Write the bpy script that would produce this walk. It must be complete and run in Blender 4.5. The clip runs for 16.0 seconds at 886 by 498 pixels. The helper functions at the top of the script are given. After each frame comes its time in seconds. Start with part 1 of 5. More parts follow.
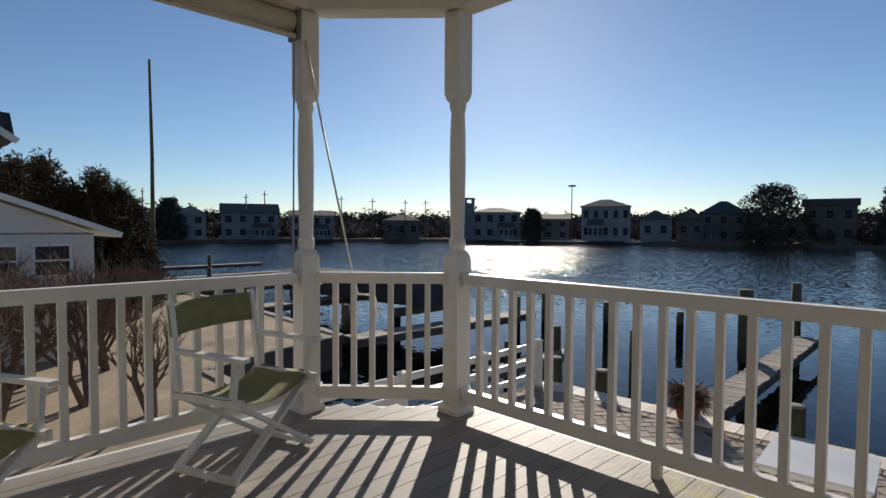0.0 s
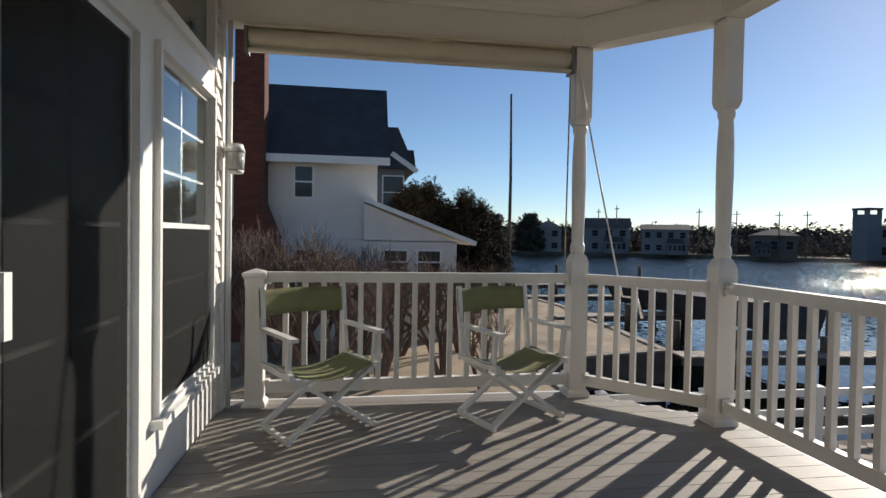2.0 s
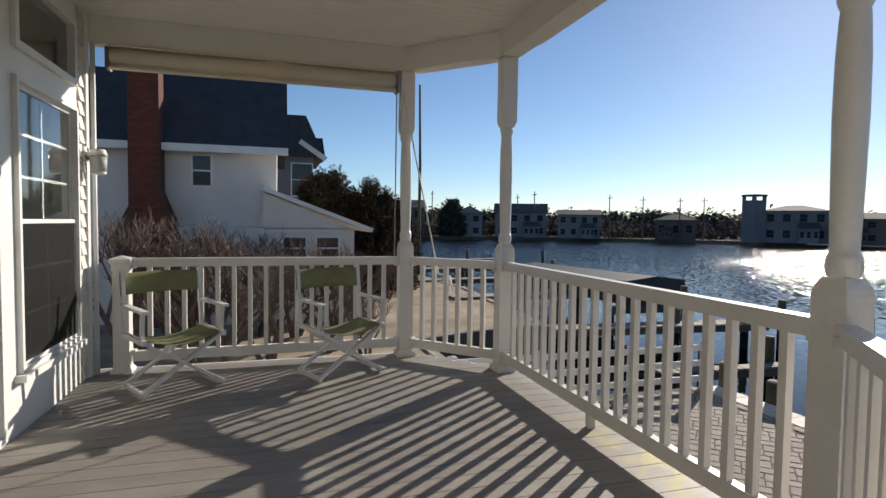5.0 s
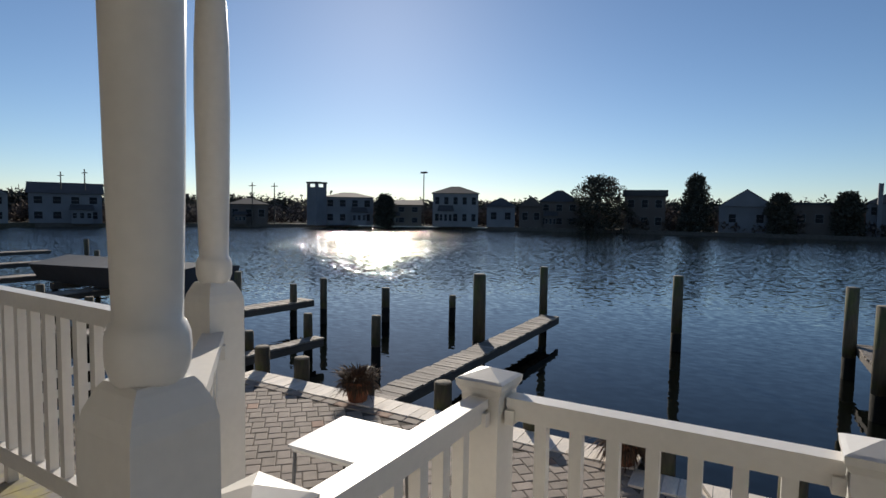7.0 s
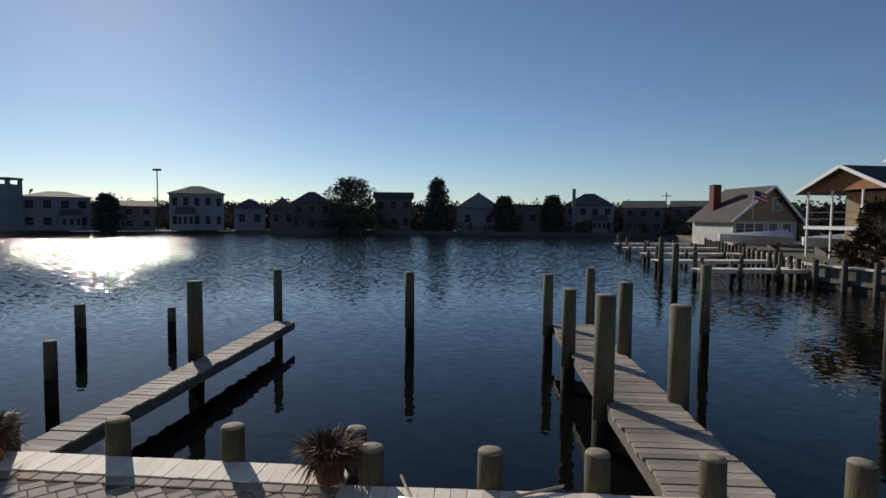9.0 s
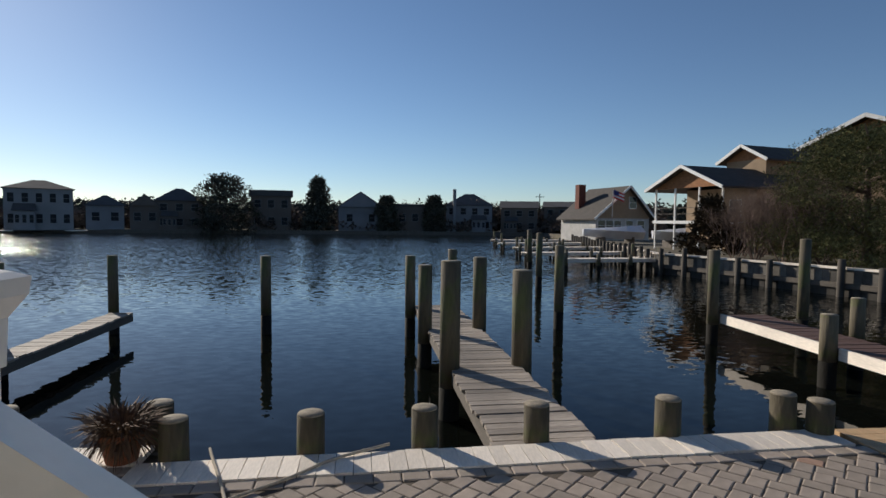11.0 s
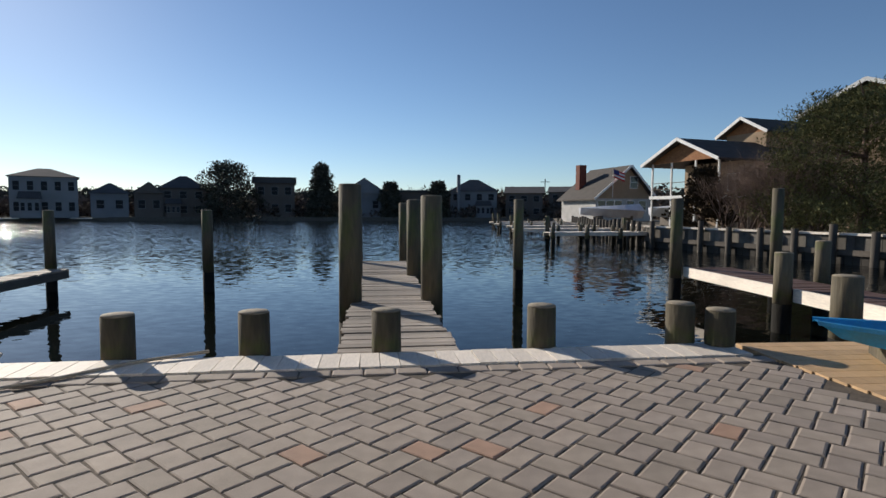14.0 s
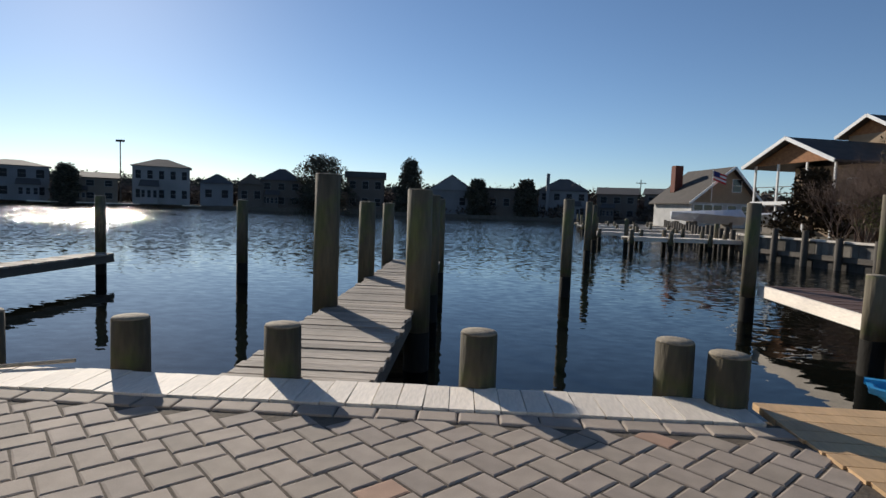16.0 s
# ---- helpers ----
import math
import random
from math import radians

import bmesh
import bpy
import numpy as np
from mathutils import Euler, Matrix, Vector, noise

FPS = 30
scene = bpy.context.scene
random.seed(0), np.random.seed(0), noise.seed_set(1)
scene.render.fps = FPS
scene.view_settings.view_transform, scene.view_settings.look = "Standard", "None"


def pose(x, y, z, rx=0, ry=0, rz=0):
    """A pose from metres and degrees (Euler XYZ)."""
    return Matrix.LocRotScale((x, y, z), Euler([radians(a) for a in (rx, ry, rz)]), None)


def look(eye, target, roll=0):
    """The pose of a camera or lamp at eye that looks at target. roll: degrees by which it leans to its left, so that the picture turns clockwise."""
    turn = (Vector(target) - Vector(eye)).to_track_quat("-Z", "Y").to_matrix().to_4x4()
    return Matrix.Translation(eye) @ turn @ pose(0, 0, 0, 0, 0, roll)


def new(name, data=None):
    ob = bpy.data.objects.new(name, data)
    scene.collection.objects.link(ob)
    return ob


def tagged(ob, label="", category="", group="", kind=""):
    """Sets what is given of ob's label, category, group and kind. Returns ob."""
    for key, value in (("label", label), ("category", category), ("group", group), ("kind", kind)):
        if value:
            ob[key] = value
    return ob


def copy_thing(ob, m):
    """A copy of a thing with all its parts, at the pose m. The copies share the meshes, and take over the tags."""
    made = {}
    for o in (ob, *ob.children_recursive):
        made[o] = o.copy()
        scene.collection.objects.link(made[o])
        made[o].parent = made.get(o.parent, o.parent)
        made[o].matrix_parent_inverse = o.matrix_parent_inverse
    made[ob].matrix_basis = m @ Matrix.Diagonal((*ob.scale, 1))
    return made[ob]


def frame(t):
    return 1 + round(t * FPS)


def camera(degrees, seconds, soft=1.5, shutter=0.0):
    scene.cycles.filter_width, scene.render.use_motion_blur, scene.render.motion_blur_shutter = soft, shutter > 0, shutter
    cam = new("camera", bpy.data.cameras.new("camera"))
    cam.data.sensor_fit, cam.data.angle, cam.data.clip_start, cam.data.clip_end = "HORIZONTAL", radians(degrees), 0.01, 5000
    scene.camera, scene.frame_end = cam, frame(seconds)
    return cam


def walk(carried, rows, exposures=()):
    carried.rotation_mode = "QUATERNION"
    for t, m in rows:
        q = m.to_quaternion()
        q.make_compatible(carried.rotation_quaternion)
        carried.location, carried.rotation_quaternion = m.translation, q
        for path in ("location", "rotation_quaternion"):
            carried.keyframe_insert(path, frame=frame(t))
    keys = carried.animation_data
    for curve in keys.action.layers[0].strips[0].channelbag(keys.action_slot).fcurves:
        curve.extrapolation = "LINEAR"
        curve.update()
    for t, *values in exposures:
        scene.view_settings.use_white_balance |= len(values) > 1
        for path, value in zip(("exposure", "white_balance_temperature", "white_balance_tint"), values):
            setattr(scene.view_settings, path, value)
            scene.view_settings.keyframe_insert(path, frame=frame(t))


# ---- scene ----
cam = camera(77.5, 16.0)
PATH = [
    (0, (-2.763, -2.616, 1.29), (-1.36, -1.194, 1.207), 0.3),
    (0.5, (-2.69, -2.759, 1.265), (-1.656, -1.048, 1.204), 0.3),
    (1, (-2.633, -2.96, 1.259), (-1.91, -1.096, 1.207), 0.6),
    (1.5, (-2.557, -3.182, 1.252), (-2.072, -1.242, 1.205), 1.0),
    (2, (-2.495, -3.392, 1.245), (-2.181, -1.417, 1.199), 1.0),
    (2.5, (-2.383, -3.659, 1.263), (-2.222, -1.666, 1.204), 1.0),
    (3, (-2.368, -3.93, 1.248), (-2.287, -1.932, 1.19), 0.8),
    (3.2, (-2.349, -4.018, 1.242), (-2.284, -2.02, 1.182), 0.7),
    (5.3, (-1.88, -4.548, 1.326), (-1.114, -2.704, 1.211), 0.8),
    (5.5, (-1.85, -4.585, 1.345), (-0.937, -2.809, 1.224), 0.8),
    (6, (-1.667, -4.587, 1.372), (-0.397, -3.048, 1.243), 0.7),
    (6.5, (-1.414, -4.596, 1.366), (0.118, -3.316, 1.235), 0.8),
    (7, (-1.176, -4.625, 1.368), (0.525, -3.581, 1.236), 0.9),
    (7.5, (-0.962, -4.677, 1.381), (0.854, -3.849, 1.25), 0.4),
    (8, (-0.697, -4.746, 1.372), (1.192, -4.101, 1.244), 0.2),
    (8.5, (-0.505, -4.893, 1.354), (1.441, -4.448, 1.228), 0.2),
    (9, (-0.325, -4.956, 1.284), (1.658, -4.723, 1.17), 0.5),
    (9.5, (-0.093, -5.091, 1.203), (1.904, -5.024, 1.1), 0.6),
    (10, (-0.049, -5.211, 1.085), (1.948, -5.277, 0.997), 0.5),
    (10.2, (-0.089, -5.256, 1.037), (1.906, -5.365, 0.952), 0.5),
    (12.5, (0.139, -6.247, 0.247), (2.124, -6.458, 0.136), 0.5),
    (13, (0.199, -6.478, 0.098), (2.184, -6.695, -0.018), 0.1),
    (13.5, (0.297, -6.703, -0.044), (2.284, -6.894, -0.165), 0.2),
    (14, (0.435, -7.004, -0.093), (2.426, -7.14, -0.23), 0.2),
    (14.5, (0.628, -7.343, -0.109), (2.622, -7.394, -0.259), 0.4),
    (15, (0.902, -7.663, -0.122), (2.896, -7.633, -0.278), 1.1),
    (15.5, (1.145, -7.958, -0.11), (3.137, -7.859, -0.265), 1.6),
    (16, (1.416, -8.215, -0.084), (3.401, -8.022, -0.235), 2.1),
]
walk(cam, [(t, look(eye, target, roll)) for t, eye, target, roll in PATH],
     exposures=[(0, 0.22), (2.5, 0.54), (3.5, 0.58), (5.5, 0.44), (7, 0.2), (8, 0.03), (9, 0.0), (10.2, 0.1), (12.5, 0.38), (16, 0.37)])

# ---- light ----
SUN = Vector((0.735, 0.573, 0.362)).normalized()
world = bpy.data.worlds.new("World")
scene.world = world
world.use_nodes = True
wn = world.node_tree
sky = wn.nodes.new("ShaderNodeTexSky")
sky.sky_type = "NISHITA"
sky.sun_disc = False
sky.sun_elevation = math.asin(SUN.z)
sky.sun_rotation = math.atan2(SUN.x, SUN.y)
sky.air_density, sky.dust_density, sky.ozone_density = 0.82, 0.11, 3.6
wn.links.new(sky.outputs[0], wn.nodes["Background"].inputs[0])
wn.nodes["Background"].inputs[1].default_value = 0.077
sun = new("sun", bpy.data.lights.new("sun", "SUN"))
sun.data.energy, sun.data.angle, sun.data.color = 4.2, radians(0.53), (1.0, 0.91, 0.79)
sun.matrix_world = look(SUN * 60, (0, 0, 0))

# ---- materials ----


def mat(name, colour, rough=0.6, var=0.12, scale=6.0, stretch=(1, 1, 1), bump=0.15, metal=0.0, spec=0.5, fine=60.0,
        tint=None, island=0.0, obj=0.0, alt=None):
    """A surface with two scales of variation, fine relief, and changes from piece to piece."""
    m = bpy.data.materials.new(name)
    m.use_nodes = True
    nt = m.node_tree
    n, k = nt.nodes, nt.links
    b = n["Principled BSDF"]
    b.inputs["Roughness"].default_value = rough
    b.inputs["Metallic"].default_value = metal
    b.inputs["Specular IOR Level"].default_value = spec
    tc = n.new("ShaderNodeTexCoord")
    mp = n.new("ShaderNodeMapping")
    mp.inputs["Scale"].default_value = stretch
    k.new(tc.outputs["Object"], mp.inputs[0])
    big = n.new("ShaderNodeTexNoise")
    big.inputs["Scale"].default_value = scale
    big.inputs["Detail"].default_value = 5
    small = n.new("ShaderNodeTexNoise")
    small.inputs["Scale"].default_value = fine
    small.inputs["Detail"].default_value = 3
    k.new(mp.outputs[0], big.inputs[0])
    k.new(mp.outputs[0], small.inputs[0])
    ramp = n.new("ShaderNodeMapRange")
    ramp.inputs[1].default_value, ramp.inputs[2].default_value = 0.3, 0.7
    ramp.inputs[3].default_value, ramp.inputs[4].default_value = 1 - var, 1 + var * 0.6
    k.new(big.outputs[0], ramp.inputs[0])
    ramp2 = n.new("ShaderNodeMapRange")
    ramp2.inputs[1].default_value, ramp2.inputs[2].default_value = 0.3, 0.7
    ramp2.inputs[3].default_value, ramp2.inputs[4].default_value = 1 - var * 0.6, 1 + var * 0.4
    k.new(small.outputs[0], ramp2.inputs[0])
    mul = n.new("ShaderNodeMath")
    mul.operation = "MULTIPLY"
    k.new(ramp.outputs[0], mul.inputs[0])
    k.new(ramp2.outputs[0], mul.inputs[1])
    value = mul.outputs[0]
    base = n.new("ShaderNodeRGB")
    base.outputs[0].default_value = (*colour, 1)
    shade = base.outputs[0]
    if obj or island:
        if obj:
            info, sock, amount = n.new("ShaderNodeObjectInfo"), "Random", obj
        else:
            info, sock, amount = n.new("ShaderNodeNewGeometry"), "Random Per Island", island
        r = n.new("ShaderNodeMapRange")
        r.inputs[3].default_value, r.inputs[4].default_value = 1 - amount, 1 + amount
        k.new(info.outputs[sock], r.inputs[0])
        m2 = n.new("ShaderNodeMath")
        m2.operation = "MULTIPLY"
        k.new(value, m2.inputs[0])
        k.new(r.outputs[0], m2.inputs[1])
        value = m2.outputs[0]
        if alt:
            cr = n.new("ShaderNodeValToRGB")
            cr.color_ramp.interpolation = "CONSTANT"
            cr.color_ramp.elements[0].color = (*colour, 1)
            cr.color_ramp.elements[1].position = 0.965
            cr.color_ramp.elements[1].color = (*alt[0], 1)
            for j, a in enumerate(alt[1:]):
                e = cr.color_ramp.elements.new(0.3 + 0.3 * j)
                e.color = (*a, 1)
            wob = n.new("ShaderNodeMath")
            wob.operation = "FRACT"
            w2 = n.new("ShaderNodeMath")
            w2.operation = "MULTIPLY"
            w2.inputs[1].default_value = 7.31
            k.new(info.outputs[sock], w2.inputs[0])
            k.new(w2.outputs[0], wob.inputs[0])
            k.new(wob.outputs[0], cr.inputs[0])
            shade = cr.outputs[0]
    if tint:
        mx = n.new("ShaderNodeMix")
        mx.data_type = "RGBA"
        st = n.new("ShaderNodeTexNoise")
        st.inputs["Scale"].default_value = scale * 0.6
        st.inputs["Detail"].default_value = 6
        k.new(tc.outputs["Object"], st.inputs[0])
        sr = n.new("ShaderNodeMapRange")
        sr.inputs[1].default_value, sr.inputs[2].default_value = 0.52, 0.68
        k.new(st.outputs[0], sr.inputs[0])
        k.new(sr.outputs[0], mx.inputs[0])
        k.new(shade, mx.inputs[6])
        mx.inputs[7].default_value = (*tint, 1)
        shade = mx.outputs[2]
    out = n.new("ShaderNodeVectorMath")
    out.operation = "SCALE"
    k.new(shade, out.inputs[0])
    k.new(value, out.inputs[3])
    k.new(out.outputs[0], b.inputs["Base Color"])
    if bump:
        bp = n.new("ShaderNodeBump")
        bp.inputs["Strength"].default_value = bump
        bp.inputs["Distance"].default_value = 0.01
        k.new(small.outputs[0], bp.inputs["Height"])
        k.new(bp.outputs[0], b.inputs["Normal"])
    return m


M_WHITE = mat("white_vinyl", (0.77, 0.735, 0.68), 0.38, 0.05, 2.0, bump=0.03, fine=40)
M_TRIM = mat("white_trim", (0.76, 0.75, 0.72), 0.5, 0.07, 3.0, bump=0.05)
M_CEIL = mat("ceiling_paint", (0.74, 0.71, 0.64), 0.6, 0.05, 2.0, bump=0.03)
M_DECK = mat("deck_board", (0.262, 0.233, 0.203), 0.62, 0.12, 2.5, (0.15, 1, 1), 0.25, fine=50, obj=0.1, tint=(0.33, 0.31, 0.265))


def lichen(m):
    """Yellow lichen on the outer board ends."""
    n, k = m.node_tree.nodes, m.node_tree.links
    b = n["Principled BSDF"]
    src = b.inputs["Base Color"].links[0].from_socket
    tc = n.new("ShaderNodeTexCoord")
    sep = n.new("ShaderNodeSeparateXYZ")
    k.new(tc.outputs["Object"], sep.inputs[0])
    a = n.new("ShaderNodeMapRange")
    a.inputs[1].default_value, a.inputs[2].default_value = -0.14, -0.04
    k.new(sep.outputs[0], a.inputs[0])
    c = n.new("ShaderNodeMapRange")
    c.inputs[1].default_value, c.inputs[2].default_value = -1.0, -1.7
    k.new(sep.outputs[1], c.inputs[0])
    no = n.new("ShaderNodeTexNoise")
    no.inputs["Scale"].default_value, no.inputs["Detail"].default_value = 7, 5
    k.new(tc.outputs["Object"], no.inputs[0])
    d = n.new("ShaderNodeMapRange")
    d.inputs[1].default_value, d.inputs[2].default_value = 0.42, 0.62
    k.new(no.outputs[0], d.inputs[0])
    p, q = n.new("ShaderNodeMath"), n.new("ShaderNodeMath")
    p.operation = q.operation = "MULTIPLY"
    k.new(a.outputs[0], p.inputs[0])
    k.new(c.outputs[0], p.inputs[1])
    k.new(p.outputs[0], q.inputs[0])
    k.new(d.outputs[0], q.inputs[1])
    mx = n.new("ShaderNodeMix")
    mx.data_type = "RGBA"
    k.new(q.outputs[0], mx.inputs[0])
    k.new(src, mx.inputs[6])
    mx.inputs[7].default_value = (0.42, 0.36, 0.10, 1)
    k.new(mx.outputs[2], b.inputs["Base Color"])


lichen(M_DECK)
M_JAR = mat("frosted_jar", (0.55, 0.54, 0.5), 0.12, 0.2, 20.0, (1, 1, 0.1), 0.3)
M_CANVAS = mat("green_canvas", (0.23, 0.225, 0.10), 0.85, 0.12, 8.0, bump=0.3, fine=300)
M_CHAIR = mat("white_painted_wood", (0.74, 0.72, 0.68), 0.45, 0.08, 7.0, (1, 1, 0.3), 0.1)
M_CAP = mat("cap_plank", (0.82, 0.73, 0.62), 0.75, 0.18, 3.0, (0.25, 1, 1), 0.4, fine=45, obj=0.16)
M_DOCK = mat("dock_plank", (0.33, 0.28, 0.23), 0.82, 0.38, 5.0, (1, 0.15, 1), 0.7, fine=45, obj=0.34)
M_DOCKB = mat("dock_beam", (0.12, 0.10, 0.08), 0.8, 0.3, 4.0, (0.2, 1, 1), 0.4)
M_PINE = mat("new_pine", (0.55, 0.36, 0.19), 0.6, 0.2, 3.0, (0.2, 1, 1), 0.3, obj=0.12)
M_REDDECK = mat("reddish_decking", (0.11, 0.06, 0.045), 0.7, 0.2, 4.0, bump=0.3, obj=0.1)
M_PILE = mat("piling_wood", (0.115, 0.095, 0.06), 0.85, 0.35, 5.0, (1, 1, 0.15), 0.7, fine=30, tint=(0.105, 0.11, 0.04), obj=0.15)
M_STUB = mat("bulkhead_post_wood", (0.072, 0.058, 0.034), 0.88, 0.4, 6.0, (1, 1, 0.2), 0.8, fine=30, tint=(0.07, 0.075, 0.022), obj=0.15)
M_PILETOP = mat("piling_end_grain", (0.26, 0.22, 0.16), 0.9, 0.3, 14.0, bump=0.6, fine=50)
M_WET = mat("wet_piling", (0.018, 0.016, 0.012), 0.8, 0.3, 6.0, (1, 1, 0.3), 0.6, fine=30, spec=0.15)
M_PAVER = mat("paver", (0.30, 0.248, 0.198), 0.85, 0.16, 7.0, bump=0.12, fine=160, obj=0.12,
              alt=[(0.36, 0.225, 0.155), (0.31, 0.255, 0.21), (0.335, 0.275, 0.222)])
M_PAVERS = mat("paver_far", (0.30, 0.248, 0.198), 0.85, 0.16, 7.0, bump=0.12, fine=160, island=0.12,
               alt=[(0.36, 0.225, 0.155), (0.31, 0.255, 0.21), (0.335, 0.275, 0.222)])
M_JOINT = mat("joint_sand", (0.10, 0.077, 0.055), 0.95, 0.3, 10.0, bump=0.5)
M_SAND = mat("sandy_ground", (0.40, 0.31, 0.21), 0.95, 0.3, 1.2, bump=0.6, fine=25, tint=(0.26, 0.20, 0.13))
M_LAND = mat("winter_ground", (0.10, 0.085, 0.055), 0.95, 0.4, 0.15, bump=0.5, fine=2)
M_BED = mat("seabed", (0.03, 0.03, 0.025), 0.9, 0.3, 0.2, bump=0.0)
M_SIDING = mat("white_siding", (0.68, 0.64, 0.585), 0.6, 0.07, 1.5, bump=0.1)
M_SHINGLE = mat("grey_roof_shingle", (0.045, 0.05, 0.06), 0.85, 0.25, 3.0, bump=0.6, fine=30)
M_BRICK = mat("red_chimney_brick", (0.17, 0.045, 0.025), 0.85, 0.2, 6.0, bump=0.4, obj=0.2)
M_MORTAR = mat("chimney_mortar", (0.12, 0.05, 0.035), 0.95, 0.2, 8.0)
M_TERRA = mat("terracotta", (0.32, 0.11, 0.05), 0.75, 0.15, 8.0, bump=0.2)
M_DRY = mat("dried_plant", (0.105, 0.055, 0.027), 0.9, 0.3, 20.0, bump=0.2, island=0.35)
M_TWIG = mat("bare_twig", (0.15, 0.10, 0.078), 0.9, 0.25, 10.0, bump=0.3, island=0.25)
M_PINEY = mat("evergreen_needles", (0.145, 0.14, 0.06), 0.9, 0.3, 3.0, bump=0.0, spec=0.08, island=0.5)
M_CEDAR = mat("dark_cedar_needles", (0.05, 0.036, 0.021), 0.9, 0.3, 3.0, bump=0.0, spec=0.05, island=0.5)
# far tree and scrub colours are lifted to stand in for haze
M_FARTREE = mat("far_evergreen", (0.085, 0.08, 0.06), 0.9, 0.3, 0.8, bump=0.0, spec=0.05, island=0.45)
M_FARBARE = mat("far_bare_tree", (0.13, 0.1, 0.08), 0.9, 0.3, 0.8, bump=0.0, spec=0.05, island=0.4)
M_BLUE = mat("blue_boat_paint", (0.02, 0.30, 0.62), 0.4, 0.15, 5.0, bump=0.1, tint=(0.04, 0.26, 0.45))
M_TARP = mat("dark_grey_tarp", (0.05, 0.055, 0.065), 0.75, 0.2, 2.0, bump=0.3, fine=15)
M_WRAP = mat("white_boat_wrap", (0.6, 0.61, 0.64), 0.5, 0.1, 2.0, bump=0.2)
M_METAL = mat("grey_pole_metal", (0.22, 0.22, 0.22), 0.5, 0.15, 4.0, metal=0.6)
M_ROPE = mat("rope", (0.42, 0.36, 0.28), 0.9, 0.2, 40.0, bump=0.5, fine=150)
M_AWN = mat("cream_awning", (0.66, 0.6, 0.47), 0.7, 0.06, 5.0, bump=0.1)
M_CEDARSH = mat("cedar_shingles", (0.34, 0.15, 0.06), 0.85, 0.3, 4.0, (1, 1, 2), 0.4, fine=12)
M_GREYW = mat("dull_white_siding", (0.42, 0.41, 0.39), 0.7, 0.2, 1.2, bump=0.1)
M_SHGLASS = mat("shore_glass", (0.016, 0.017, 0.02), 0.45, 0.2, 1.0, spec=0.15)
M_BROOF = mat("brown_roof", (0.06, 0.05, 0.042), 0.85, 0.25, 2.0, bump=0.3)
M_TAN = mat("tan_siding", (0.30, 0.21, 0.13), 0.8, 0.15, 2.0)
# interior dimness is put into this dark surface colour
M_DARKIN = mat("room_dimness", (0.11, 0.09, 0.07), 0.9, 0.2, 2.0, bump=0.0)
# far roofs and walls: backlit darkness and a haze lift put into the colour
M_FROOF = mat("far_roof", (0.075, 0.07, 0.07), 0.85, 0.2, 0.5, bump=0.0)
M_FWALLS = [mat("far_dim_wall_%s" % s, c, 0.8, 0.15, 0.4, bump=0.0) for s, c in
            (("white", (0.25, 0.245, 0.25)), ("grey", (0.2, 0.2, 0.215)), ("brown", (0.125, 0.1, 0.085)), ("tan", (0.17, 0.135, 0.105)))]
M_RED = mat("flag_red", (0.45, 0.03, 0.03), 0.8, 0.1, 5.0)
M_NAVY = mat("flag_navy", (0.02, 0.03, 0.15), 0.8, 0.1, 5.0)
M_PANEL = mat("bulkhead_panel", (0.15, 0.135, 0.115), 0.9, 0.4, 1.6, bump=0.3, island=0.55)
M_DPILE = mat("dark_pile", (0.075, 0.062, 0.048), 0.85, 0.3, 5.0, (1, 1, 0.25), 0.4)
M_CONC = mat("bulkhead_board", (0.055, 0.048, 0.04), 0.9, 0.3, 2.0, bump=0.4, island=0.2)


def glass(name, tint, rough=0.02):
    m = bpy.data.materials.new(name)
    m.use_nodes = True
    b = m.node_tree.nodes["Principled BSDF"]
    b.inputs["Base Color"].default_value = (*tint, 1)
    b.inputs["Roughness"].default_value = rough
    b.inputs["Transmission Weight"].default_value = 1.0
    b.inputs["IOR"].default_value = 1.45
    return m


M_GLASS = glass("window_glass", (0.75, 0.8, 0.8))
# muntins greyed so the dimming behind screen and glass sits in their colour
M_MUNT = mat("muntin_dimmed", (0.42, 0.42, 0.42), 0.5, 0.05, 4.0, bump=0.0)


def mesh_screen():
    m = bpy.data.materials.new("insect_screen")
    m.use_nodes = True
    n, k = m.node_tree.nodes, m.node_tree.links
    b = n["Principled BSDF"]
    b.inputs["Base Color"].default_value = (0.02, 0.02, 0.019, 1)
    b.inputs["Specular IOR Level"].default_value = 0.08
    b.inputs["Roughness"].default_value = 0.7
    tr = n.new("ShaderNodeBsdfTransparent")
    mx = n.new("ShaderNodeMixShader")
    mx.inputs[0].default_value = 0.6
    k.new(tr.outputs[0], mx.inputs[1])
    k.new(b.outputs[0], mx.inputs[2])
    k.new(mx.outputs[0], n["Material Output"].inputs[0])
    return m


M_SCREEN = mesh_screen()
M_FGLASS = mat("far_window_glass", (0.02, 0.022, 0.025), 0.12, 0.1, 3.0, bump=0.0)


